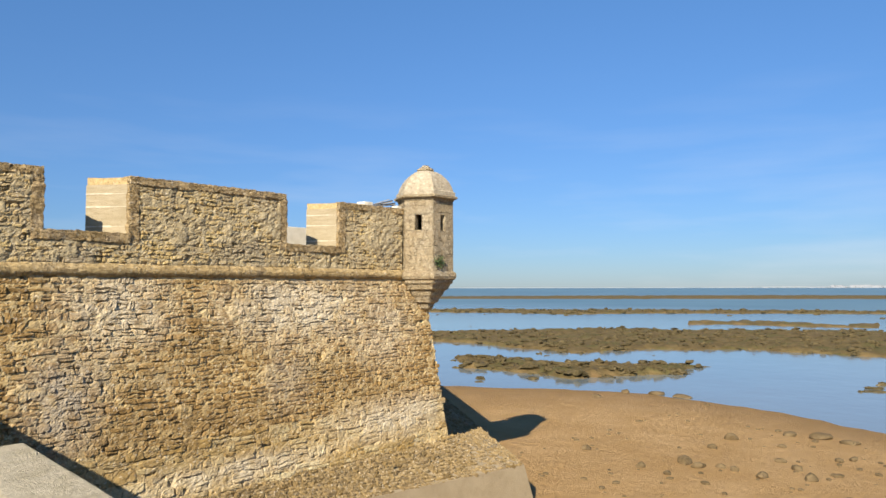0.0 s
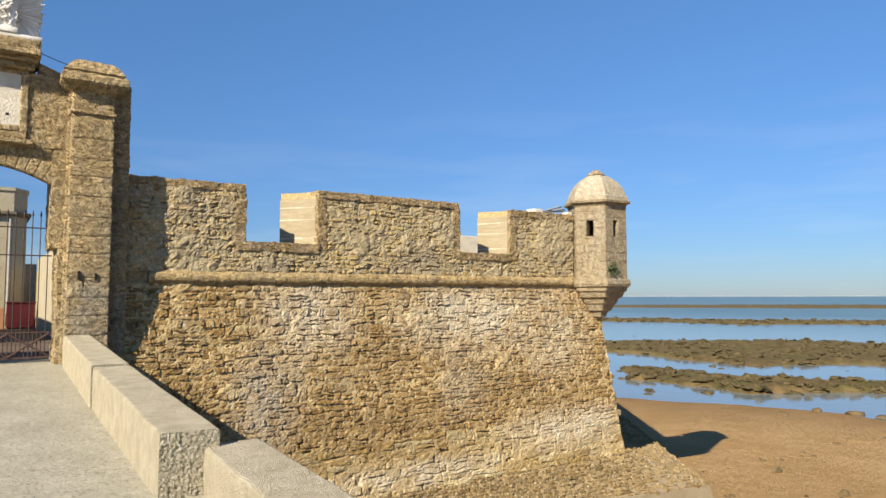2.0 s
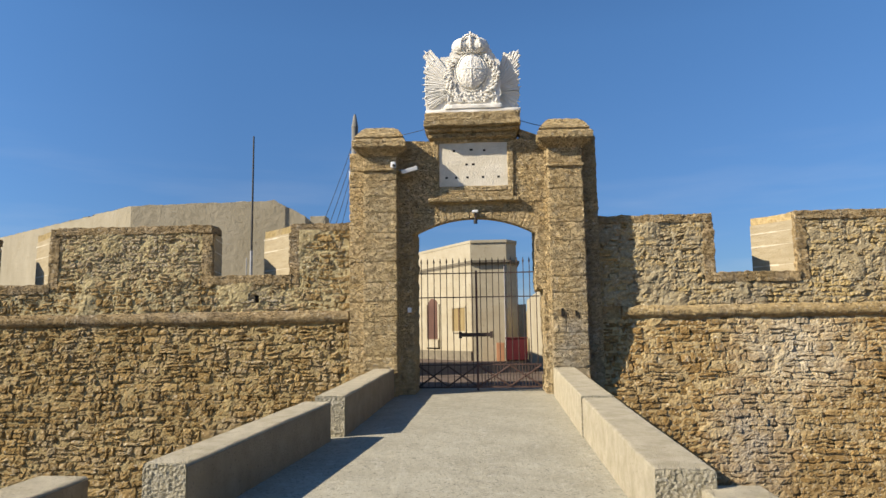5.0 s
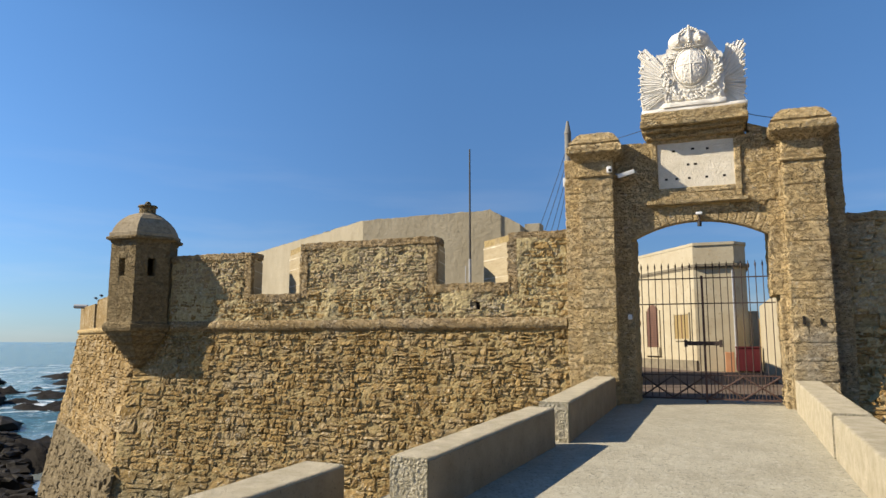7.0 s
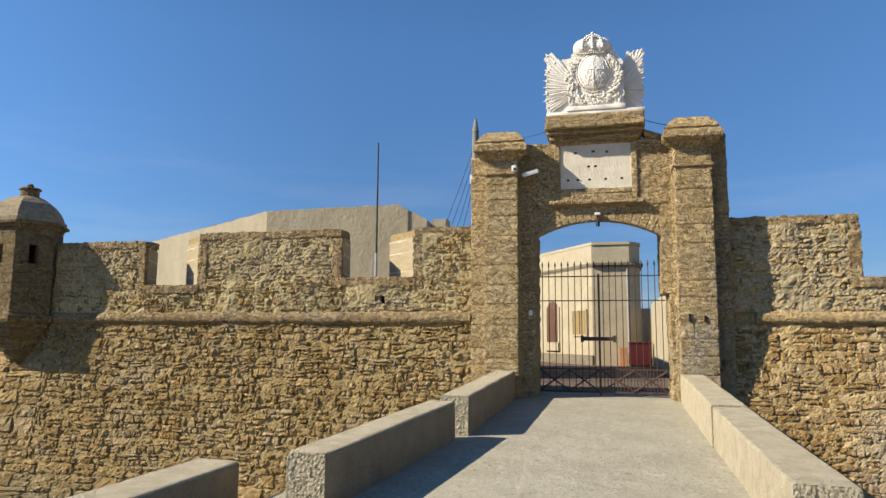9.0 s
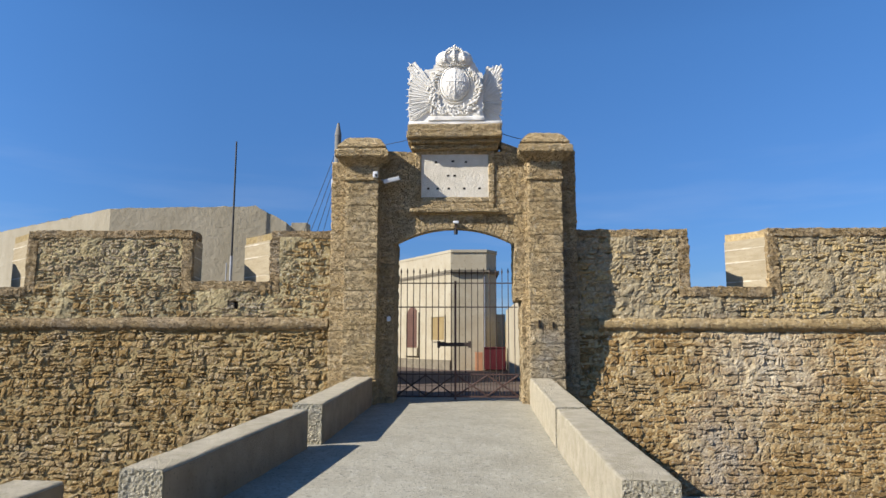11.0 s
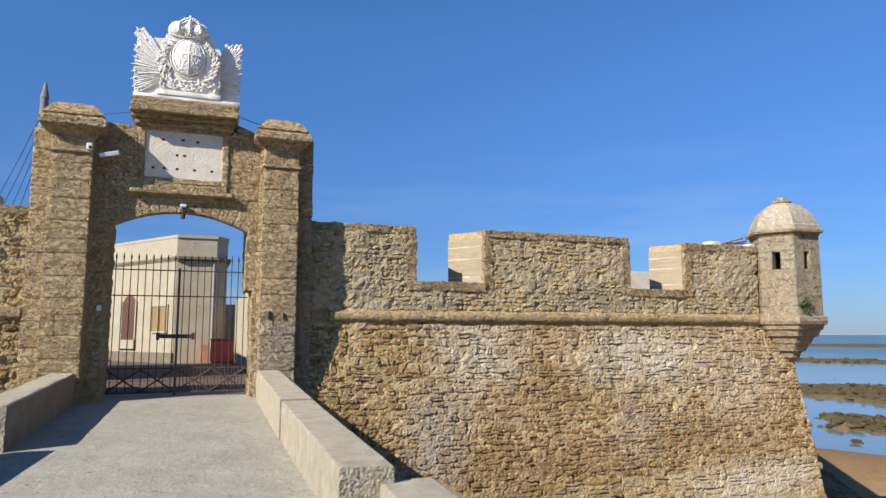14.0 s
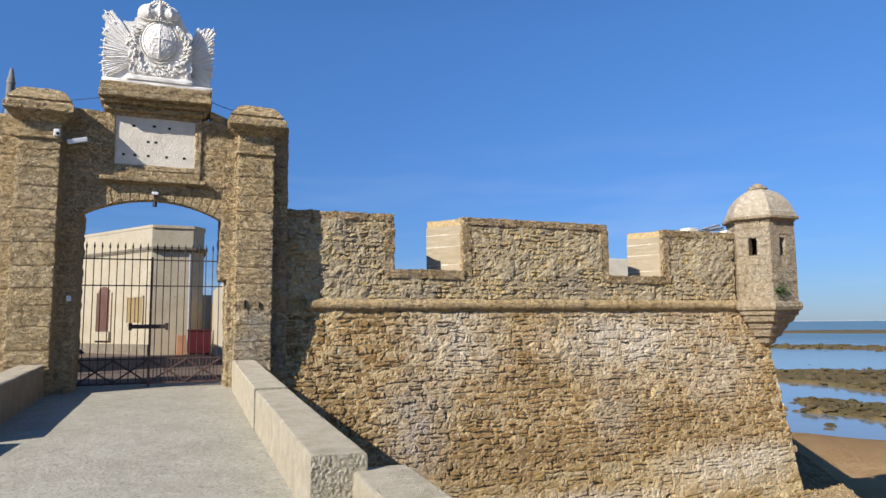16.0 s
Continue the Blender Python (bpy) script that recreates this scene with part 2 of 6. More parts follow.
WETSTONE = stone_mat("wet dark footing", flecks=False, tones=[(0.172, 0.135, 0.08), (0.238, 0.193, 0.119), (0.197, 0.156, 0.094)], grain=7, depth=0.03, grey=(0.18, 0.164, 0.131), dirt=(0.082, 0.061, 0.033))
DOME = stone_mat("limewashed dome", [(0.35, 0.289, 0.198), (0.456, 0.403, 0.304), (0.38, 0.319, 0.22)], grain=16, depth=0.014, pale=(0.502, 0.456, 0.365))
DOME_L = stone_mat("darker limewashed dome", [(0.266, 0.222, 0.152), (0.34, 0.292, 0.207), (0.229, 0.185, 0.118)], grain=16, depth=0.014, flecks=False)
COBBLE = stone_mat("talus cobble", [(0.24, 0.17, 0.075), (0.32, 0.235, 0.115), (0.28, 0.21, 0.115), (0.36, 0.275, 0.145)], "object", grain=24, grey_amount=(0.6, 0.85))
COBBLE_J = stone_mat("talus cobble small", [(0.24, 0.17, 0.075), (0.32, 0.235, 0.115), (0.28, 0.21, 0.115), (0.36, 0.275, 0.145)], "island", grain=24,
                     grey_amount=(0.6, 0.85))


def plain(name, a, b, scale=4.0, rough=0.8, depth=0.003, grain=40, metal=0.0, stretch=None, spots=None):
    m, t, bs = shader(name)
    a, b = (tuple(0.87 * c for c in q) for q in (a, b))
    col = mix(t, a, b, ramp(t, noise_at(t, scale, 6, 0.65, stretch), [(0.35, (0, 0, 0)), (0.7, (1, 1, 1))]))
    if spots:
        col = mix(t, col, spots, ramp(t, noise_at(t, grain, 3, 0.6), [(0.62, (0, 0, 0)), (0.68, (0.8, 0.8, 0.8))]))
    t.links.new(col, bs.inputs["Base Color"])
    bs.inputs["Roughness"].default_value, bs.inputs["Metallic"].default_value = rough, metal
    bs.inputs["Specular IOR Level"].default_value = 0.12 if rough > 0.72 else 0.35
    bump(t, bs, noise_at(t, grain, 6, 0.7), depth)
    return m


CONCRETE = plain("parapet concrete", (0.514, 0.446, 0.306), (0.699, 0.624, 0.463), 5.5, 0.92, 0.05, 40, spots=(0.277, 0.238, 0.163))
# Deck-side faces of the left parapets, their shade put into the tone
SIDE_SHADE = plain("parapet side with painted shade", (0.28, 0.218, 0.14), (0.381, 0.308, 0.207), 3.0, 0.95, 0.035, 34, spots=(0.146, 0.118, 0.078))
CHEEK = plain("sawn cheek stone", (0.34, 0.28, 0.175), (0.44, 0.375, 0.255), 3.2, 0.9, 0.02, 26, stretch=(1, 1, 5), spots=(0.24, 0.176, 0.088))
JOINT = plain("white joint lime", (0.533, 0.464, 0.344), (0.636, 0.576, 0.456), 8, 0.9, 0.01, 30)
ROUGHCAST = plain("bush-hammered concrete", (0.46, 0.405, 0.275), (0.78, 0.715, 0.56), 30, 0.95, 0.10, 26)
PLINTH = plain("foundation concrete", (0.27, 0.215, 0.135), (0.36, 0.295, 0.195), 1.3, 0.9, 0.02, 20)
BUNKER = plain("weathered render", (0.289, 0.255, 0.182), (0.38, 0.342, 0.258), 0.9, 0.92, 0.05, 3.2, stretch=(1, 1, 0.4), spots=(0.258, 0.224, 0.156))
CREAM = plain("cream limewash", (0.383, 0.33, 0.228), (0.462, 0.413, 0.304), 1.3, 0.9, 0.02, 7, spots=(0.26, 0.21, 0.13))
WHITE = plain("white marble", (0.779, 0.741, 0.655), (0.893, 0.864, 0.788), 5, 0.75, 0.012, 30)
PLASTER = plain("white plaster", (0.653, 0.595, 0.47), (0.787, 0.73, 0.605), 4, 0.8, 0.02, 25)
IRON = plain("rusty wrought iron", (0.045, 0.035, 0.03), (0.085, 0.055, 0.045), 9, 0.7, 0.001, 60, metal=0.3)
RUST = plain("red-brown iron", (0.078, 0.048, 0.04), (0.125, 0.081, 0.07), 9, 0.75, 0.001, 60, metal=0.1)
# Near-black tone that paints the shade inside holes; also the lens
DARK = plain("near-black fill", (0.02, 0.018, 0.015), (0.035, 0.03, 0.025), 8, 0.9)
RED = plain("dark red paint", (0.07, 0.008, 0.012), (0.10, 0.012, 0.018), 3, 0.5)
WOOD = plain("brown shutter wood", (0.10, 0.05, 0.035), (0.15, 0.075, 0.05), 6, 0.7, stretch=(1, 1, 0.2))
OCHRE = plain("ochre boarding", (0.24, 0.175, 0.08), (0.34, 0.255, 0.12), 6, 0.8, stretch=(1, 1, 0.2))
METAL = plain("grey painted metal", (0.30, 0.31, 0.32), (0.42, 0.43, 0.44), 6, 0.5)
GALV = plain("white painted metal", (0.66, 0.68, 0.70), (0.76, 0.78, 0.79), 6, 0.4)
CABLE = plain("black cable", (0.02, 0.02, 0.022), (0.035, 0.035, 0.035), 6, 0.6)
CORNICE = plain("dark grey cornice stone", (0.15, 0.13, 0.095), (0.26, 0.225, 0.165), 3.0, 0.92, 0.02, 14)
CRATE = plain("faded orange plastic", (0.42, 0.20, 0.10), (0.50, 0.26, 0.14), 5, 0.6)
YARD = plain("worn yard paving", (0.11, 0.082, 0.065), (0.16, 0.125, 0.10), 1.2, 0.9, 0.006, 18)
GREEN = plain("green spray paint", (0.03, 0.16, 0.09), (0.10, 0.24, 0.16), 9, 0.7)
LEAF = plain("dry green leaf", (0.05, 0.085, 0.025), (0.09, 0.12, 0.04), 12, 0.7)
ROCK = plain("dark wet rock", (0.12, 0.085, 0.042), (0.22, 0.16, 0.085), 2.5, 0.85, 0.05, 9, spots=(0.035, 0.028, 0.018))
REEFROCK = plain("weedy reef rock", (0.05, 0.04, 0.018), (0.15, 0.115, 0.055), 1.4, 0.85, 0.06, 5, spots=(0.20, 0.16, 0.09))
LAVA = plain("black wet rock", (0.008, 0.007, 0.005), (0.032, 0.026, 0.018), 1.4, 0.75, 0.06, 5)
POLE = plain("weathered grey pole", (0.17, 0.165, 0.15), (0.26, 0.25, 0.225), 5, 0.85)
TOWN = plain("white house walls", (0.28, 0.301, 0.329), (0.364, 0.378, 0.399), 0.05, 0.9)
COAST = plain("hazy coast", (0.20, 0.24, 0.27), (0.27, 0.30, 0.32), 0.01, 0.95)

# bridge deck: pale concrete with small dark pebbles and faint courses
PAVING, t_, b_ = shader("pebbled paving")
c_ = mix(t_, (0.275, 0.255, 0.194), (0.345, 0.323, 0.251), ramp(t_, noise_at(t_, 1.1, 6, 0.65), [(0.35, (0, 0, 0)), (0.68, (1, 1, 1))]))
c_ = mix(t_, c_, (0.443, 0.424, 0.355), ramp(t_, noise_at(t_, 9, 6, 0.75), [(0.50, (0, 0, 0)), (0.64, (0.4, 0.4, 0.4))]))
c_ = mix(t_, c_, (0.212, 0.196, 0.152), ramp(t_, noise_at(t_, 15, 2, 0.5), [(0.64, (0, 0, 0)), (0.68, (0.8, 0.8, 0.8))]))
c_ = mix(t_, c_, (0.115, 0.105, 0.085), ramp(t_, noise_at(t_, 34, 3, 0.6), [(0.60, (0, 0, 0)), (0.66, (0.85, 0.85, 0.85))]))
t_.links.new(c_, b_.inputs["Base Color"])
b_.inputs["Roughness"].default_value = 0.9
b_.inputs["Specular IOR Level"].default_value = 0.08
bump(t_, b_, noise_at(t_, 30, 5, 0.65), 0.008)
bump(t_, b_, noise_at(t_, 3, 4, 0.6), 0.02)

# shore: sand, darker when wet, weed-covered reef above
SHORE, t_, b_ = shader("sand and reef")
g_ = t_.nodes.new("ShaderNodeNewGeometry")
a_ = t_.nodes.new("ShaderNodeAttribute")
a_.attribute_name = "reef"
wet = t_.nodes.new("ShaderNodeSeparateXYZ")
t_.links.new(g_.outputs["Position"], wet.inputs[0])
rng_ = t_.nodes.new("ShaderNodeMapRange")
rng_.inputs["From Min"].default_value, rng_.inputs["From Max"].default_value = -5.42, -5.22
t_.links.new(wet.outputs["Z"], rng_.inputs[0])
sand_ = mix(t_, (0.325, 0.203, 0.085), (0.385, 0.252, 0.118), ramp(t_, noise_at(t_, 0.5, 6, 0.6), [(0.35, (0, 0, 0)), (0.65, (1, 1, 1))]))
sand_ = mix(t_, (0.20, 0.125, 0.055), sand_, rng_.outputs[0])
sand_ = mix(t_, sand_, (0.42, 0.32, 0.18), ramp(t_, noise_at(t_, 5, 5, 0.7), [(0.66, (0, 0, 0)), (0.72, (0.5, 0.5, 0.5))]))
reef_ = mix(t_, (0.065, 0.045, 0.018), (0.17, 0.125, 0.055), ramp(t_, noise_at(t_, 0.8, 8, 0.72), [(0.33, (0, 0, 0)), (0.64, (1, 1, 1))]))
reef_ = mix(t_, reef_, (0.09, 0.085, 0.03), ramp(t_, noise_at(t_, 0.35, 4, 0.6), [(0.50, (0, 0, 0)), (0.62, (0.7, 0.7, 0.7))]))
west_ = t_.nodes.new("ShaderNodeMapRange")
west_.inputs["From Min"].default_value, west_.inputs["From Max"].default_value = -12, -20
t_.links.new(wet.outputs["X"], west_.inputs[0])
lava_ = mix(t_, (0.006, 0.005, 0.004), (0.02, 0.016, 0.012), ramp(t_, noise_at(t_, 1.2, 8, 0.72), [(0.38, (0, 0, 0)), (0.7, (1, 1, 1))]))
reef_ = mix(t_, reef_, lava_, west_.outputs[0])
t_.links.new(mix(t_, sand_, reef_, a_.outputs["Fac"]), b_.inputs["Base Color"])
b_.inputs["Roughness"].default_value = 0.9
b_.inputs["Specular IOR Level"].default_value = 0.1
wave_ = node(t_, "ShaderNodeTexWave", Scale=1.5, Distortion=5.0, Detail=2.0)
wave_.wave_type, wave_.bands_direction = "BANDS", "DIAGONAL"
t_.links.new(g_.outputs["Position"], wave_.inputs["Vector"])
bump(t_, b_, wave_.outputs[0], 0.012, 0.5)
bump(t_, b_, noise_at(t_, 0.9, 8, 0.75), 0.25)
bump(t_, b_, noise_at(t_, 3, 8, 0.7), 0.05)

# sea: blue-green water, breaking white to the west
SEA, t_, b_ = shader("sea water")
g_ = t_.nodes.new("ShaderNodeNewGeometry")
xyz_ = t_.nodes.new("ShaderNodeSeparateXYZ")
t_.links.new(g_.outputs["Position"], xyz_.inputs[0])
west_ = t_.nodes.new("ShaderNodeMapRange")
west_.inputs["From Min"].default_value, west_.inputs["From Max"].default_value = -38, -48
t_.links.new(xyz_.outputs["X"], west_.inputs[0])
off_ = t_.nodes.new("ShaderNodeMapRange")
off_.inputs["From Min"].default_value, off_.inputs["From Max"].default_value = -178, -166
t_.links.new(xyz_.outputs["X"], off_.inputs[0])
foam_ = ramp(t_, noise_at(t_, 0.16, 8, 0.75, (1.0, 0.8, 1), 1.5), [(0.51, (0, 0, 0)), (0.64, (1, 1, 1))])
foam_ = mix(t_, (0, 0, 0), foam_, west_.outputs[0])
foam_ = mix(t_, (0, 0, 0), foam_, off_.outputs[0])
water_ = mix(t_, (0.07, 0.12, 0.125), (0.095, 0.15, 0.155), ramp(t_, noise_at(t_, 0.02, 4, 0.6), [(0.4, (0, 0, 0)), (0.6, (1, 1, 1))]))
far_ = t_.nodes.new("ShaderNodeMapRange")
far_.inputs["From Min"].default_value, far_.inputs["From Max"].default_value = 45, 230
t_.links.new(xyz_.outputs["X"], far_.inputs[0])
water_ = mix(t_, (0.15, 0.175, 0.175), water_, far_.outputs[0])
water_ = mix(t_, water_, (0.045, 0.125, 0.14), west_.outputs[0])
t_.links.new(mix(t_, water_, (0.70, 0.72, 0.73), foam_), b_.inputs["Base Color"])
t_.links.new(mix(t_, ramp(t_, far_.outputs[0], [(0, (0.07, 0.07, 0.07)), (1, (0.34, 0.34, 0.34))]), (0.8, 0.8, 0.8), foam_), b_.inputs["Roughness"])
b_.inputs["IOR"].default_value = 1.33
bump(t_, b_, noise_at(t_, 1.6, 4, 0.6), 0.012, 0.5)
bump(t_, b_, noise_at(t_, 0.25, 4, 0.6), 0.07, 0.5)
bump(t_, b_, mix(t_, (0, 0, 0), noise_at(t_, 0.4, 5, 0.65), west_.outputs[0]), 0.8, 0.8)


# ---- shape helpers ----
def mesh_of(bm, name, material, smooth=False):
    me = bpy.data.meshes.new(name)
    bm.normal_update()
    bm.to_mesh(me)
    bm.free()
    me.materials.append(material)
    if smooth:
        me.shade_smooth()
        me.set_sharp_from_angle(angle=radians(38))
    return me


def part(name, bm, material, parent, label="", smooth=False):
    ob = new(name, mesh_of(bm, name, material, smooth))
    if parent:
        ob.parent = parent
        ob.matrix_parent_inverse = parent.matrix_basis.inverted()
    return tagged(ob, label)


def thing(name, label, category, at=(0, 0, 0), group="", kind=""):
    ob = new(name)
    ob.location = at
    ob.empty_display_size = 0.2
    bpy.context.view_layer.update()
    return tagged(ob, label, category, group, kind)


def nz(p, s=1.0):
    return noise.noise(Vector(p) * s)


def hexa(bm, corners):
    """A solid from eight corners: four below, four above, both anticlockwise."""
    v = [bm.verts.new(c) for c in corners]
    for f in ((3, 2, 1, 0), (4, 5, 6, 7), (0, 1, 5, 4), (1, 2, 6, 5), (2, 3, 7, 6), (3, 0, 4, 7)):
        bm.faces.new([v[i] for i in f])
    return bm


def slab(x0, x1, y0, y1, z0, z1, bm=None, edge=0.0):
    bm = bm or bmesh.new()
    hexa(bm, [(x0, y0, z0), (x1, y0, z0), (x1, y1, z0), (x0, y1, z0), (x0, y0, z1), (x1, y0, z1), (x1, y1, z1), (x0, y1, z1)])
    if edge:
        bmesh.ops.bevel(bm, geom=bm.edges[:], offset=edge, segments=2, profile=0.6, affect="EDGES")
    return bm


def worn(x0, x1, y0, y1, z0, z1, amp=0.012, edge=0.02, n=(3, 2, 3), seed=0.0, bm=None):
    """A dressed block with worn edges and an uneven face."""
    bm = bm or bmesh.new()
    c = Vector(((x0 + x1) / 2, (y0 + y1) / 2, (z0 + z1) / 2))
    h = Vector(((x1 - x0) / 2, (y1 - y0) / 2, (z1 - z0) / 2))
    steps = []
    for k in range(3):
        e = min(0.4, edge / max(h[k], 1e-3))
        inner = [-(1 - e) + 2 * (1 - e) * i / n[k] for i in range(n[k] + 1)]
        steps.append([-1.0] + inner + [1.0])
    verts = {}

    def at(i, j, k):
        if (i, j, k) not in verts:
            u = [steps[0][i], steps[1][j], steps[2][k]]
            ends = sum(abs(abs(a) - 1) < 1e-6 for a in u)
            p = [u[a] * h[a] - (math.copysign(edge * (0.45 if ends == 2 else 0.6), u[a]) if ends > 1 and abs(abs(u[a]) - 1) < 1e-6 else 0) for a in range(3)]
            p = c + Vector(p)
            q = p * 4.0 + Vector((seed, seed * 1.7, seed * 0.6))
            p += amp * 0.6 * noise.noise_vector(q) + amp * 0.7 * noise.noise_vector(q * 3.3) + amp * 0.5 * noise.noise_vector(q * 8.1)
            verts[i, j, k] = bm.verts.new(p)
        return verts[i, j, k]

    m = [len(s) - 1 for s in steps]
    for a, b, w in ((0, 1, 2), (1, 2, 0), (2, 0, 1)):
        for side in (0, m[w]):
            for i in range(m[a]):
                for j in range(m[b]):
                    quad = []
                    for di, dj in ((0, 0), (1, 0), (1, 1), (0, 1)):
                        ix = [0, 0, 0]
                        ix[a], ix[b], ix[w] = i + di, j + dj, side
                        quad.append(at(*ix))
                    bm.faces.new(quad if side else quad[::-1])
    return bm


def rod(bm, a, b, r, sides=8, r2=None):
    a, b = Vector(a), Vector(b)
    d = b - a
    m = Matrix.Translation((a + b) / 2) @ d.to_track_quat("Z", "Y").to_matrix().to_4x4()
    bmesh.ops.create_cone(bm, cap_ends=True, segments=sides, radius1=r, radius2=r if r2 is None else r2, depth=d.length, matrix=m)
    return bm


def tube(points, r, sides=6):
    """One round cable along a line of points."""
    bm = bmesh.new()
    pts = [Vector(p) for p in points]
    rings = []
    for i, p in enumerate(pts):
        d = (pts[min(i + 1, len(pts) - 1)] - pts[max(i - 1, 0)]).normalized()
        a = d.cross(Vector((0.3, 0.9, 0.1))).normalized()
        b = d.cross(a)
        rings.append([bm.verts.new(p + r * (a * math.cos(2 * math.pi * k / sides) + b * math.sin(2 * math.pi * k / sides))) for k in range(sides)])
    for p, q in zip(rings, rings[1:]):
        for k in range(sides):
            bm.faces.new((p[k], p[(k + 1) % sides], q[(k + 1) % sides], q[k]))
    bm.faces.new(rings[0][::-1])
    bm.faces.new(rings[-1])
    bmesh.ops.recalc_face_normals(bm, faces=bm.faces)
    return bm


def prism(bm, plan, z0, z1, plan_top=None):
    """An upright solid over a plan given anticlockwise."""
    top = plan_top or plan
    z0 = z0 if isinstance(z0, (list, tuple)) else [z0] * len(plan)
    z1 = z1 if isinstance(z1, (list, tuple)) else [z1] * len(plan)
    lo = [bm.verts.new((x, y, z)) for (x, y), z in zip(plan, z0)]
    hi = [bm.verts.new((x, y, z)) for (x, y), z in zip(top, z1)]
    n = len(plan)
    for i in range(n):
        bm.faces.new((lo[i], lo[(i + 1) % n], hi[(i + 1) % n], hi[i]))
    bm.faces.new(lo[::-1])
    bm.faces.new(hi)
    return bm


def stacked(profile, ring):
    """Rings of points laid on one another: profile gives (scale, z), ring the plan at scale 1."""
    bm = bmesh.new()
    loops = [[bm.verts.new((x * s, y * s, z)) for x, y in ring] for s, z in profile]
    n = len(ring)
    for a, b in zip(loops, loops[1:]):
        for i in range(n):
            bm.faces.new((a[i], a[(i + 1) % n], b[(i + 1) % n], b[i]))
    bm.faces.new(loops[0][::-1])
    bm.faces.new(loops[-1])
    return bm


class Stones:
    """Rubble laid in wavering courses over a face; place(u, v, d) gives the point d proud of the face."""

    def __init__(self, seed):
        self.rng = random.Random(seed)
        self.cells = []

    def lay(self, u0, u1, v0, v1, course, width, kind="rubble", keep=None):
        r = self.rng
        v = v0
        while v < v1 - 0.03:
            h = min(r.uniform(*course), v1 - v)
            if v1 - v - h < course[0] * 0.6:
                h = v1 - v
            u = u0 - r.uniform(0, width[0])
            while u < u1 - 0.02:
                w = r.uniform(*width) * r.choice((0.4, 0.6, 0.8, 1.0, 1.0, 1.3))
                a, b = max(u, u0), min(u + w, u1)
                u += w
                if b - a < 0.05:
                    continue
                rows = [(v, v + h)]
                if r.random() < 0.03:
                    continue
                if h > 0.13 and r.random() < (0.55 if b - a > 0.2 else 0.25):
                    cut = v + h * r.uniform(0.38, 0.62)
                    rows = [(v, cut), (cut, v + h)]
                for lo, hi in rows:
                    if keep is None or keep((a + b) / 2, (lo + hi) / 2):
                        self.cells.append((a, b, lo, hi, kind))
            v += h

    def grid(self, cell, place, proud, gap, warp, rough):
        a, b, lo, hi, _ = cell
        r = self.rng
        w, h = b - a, hi - lo
        nx, ny = (9, 6) if w > 0.2 else (6, 6)
        eu, ev = 1 - min(0.30, 0.034 / w), 1 - min(0.40, 0.034 / h)
        ps = [-1, -eu] + [-eu + 2 * eu * k / (nx - 2) for k in range(1, nx - 2)] + [eu, 1]
        qs = [-1, -ev] + [-ev + 2 * ev * k / (ny - 2) for k in range(1, ny - 2)] + [ev, 1]
        lift = 0.006 + proud * r.uniform(-0.25, 1.1)
        tilt_u, tilt_v = r.uniform(-0.45, 0.45) * proud, r.uniform(-0.5, 0.3) * proud
        g = gap * r.uniform(0.2, 1.4)
        s = r.uniform(0, 60)
        jit = [(r.uniform(-0.13, 0.13) * min(w, 0.26), r.uniform(-0.14, 0.14) * h) for _ in range(4)]
        pts = []
        for q in qs:
            for p in ps:
                pu, qv = p * math.sqrt(max(0.0, 1 - 0.07 * q * q)), q * math.sqrt(max(0.0, 1 - 0.06 * p * p))
                cu, cv = (pu + 1) / 2, (qv + 1) / 2
                wts = ((1 - cu) * (1 - cv), cu * (1 - cv), cu * cv, (1 - cu) * cv)
                u = (a + b) / 2 + pu * (w / 2 - g / 2) + sum(k * d[0] for k, d in zip(wts, jit))
                v = (lo + hi) / 2 + qv * (h / 2 - g / 2) + sum(k * d[1] for k, d in zip(wts, jit))
                rim = abs(p) == 1 or abs(q) == 1
                d = -0.05 if rim else lift + tilt_u * p + tilt_v * q + 0.4 * proud * (1 - p * p) * (1 - q * q) + rough * (nz((u * 9 + s, v * 13, s)) + 0.9 * nz((u * 24, v * 30 + s, s)) + 0.6 * nz((u * 47, v * 55, s)))
                du = warp * (nz((u * 2.3, v * 2.3, 3.1)) + 0.5 * nz((u * 7, v * 7, 8.4)) + 0.3 * nz((u * 19, v * 19, 1.4)))
                dv = warp * (nz((u * 1.3, v * 2.3, 13.7)) + 0.5 * nz((u * 6, v * 7, 18.4)) + 0.3 * nz((u * 17, v * 19, 2.4)))
                d += 0.03 * nz((u * 0.8, v * 0.9, 40.0))
                pts.append(place(u + du, v + dv, d))
        faces = [(j * (nx + 1) + i, j * (nx + 1) + i + 1, (j + 1) * (nx + 1) + i + 1, (j + 1) * (nx + 1) + i) for j in range(ny) for i in range(nx)]
        return pts, faces

    def build(self, parent, place, mats, near, label_rest, proud=0.04, gap=0.02, warp=0.05, rough=0.02, most=300):
        """near(u, v): the stretch of the wall whose stones are pieces of their own."""
        singles, rest = [], {}
        for cell in self.cells:
            u, v = (cell[0] + cell[1]) / 2, (cell[2] + cell[3]) / 2
            made = self.grid(cell, place, proud, gap, warp, rough)
            if len(singles) < most and near(u, v):
                singles.append((cell[4], made))
            else:
                rest.setdefault(cell[4], []).append(made)
        for kind, (pts, faces) in singles:
            me = bpy.data.meshes.new("stone")
            me.from_pydata(pts, [], faces)
            me.materials.append(mats[kind][0])
            ob = new("stone", me)
            ob.parent = parent
        for kind, all_made in rest.items():
            pts, faces = [], []
            for p, f in all_made:
                base = len(pts)
                pts += p
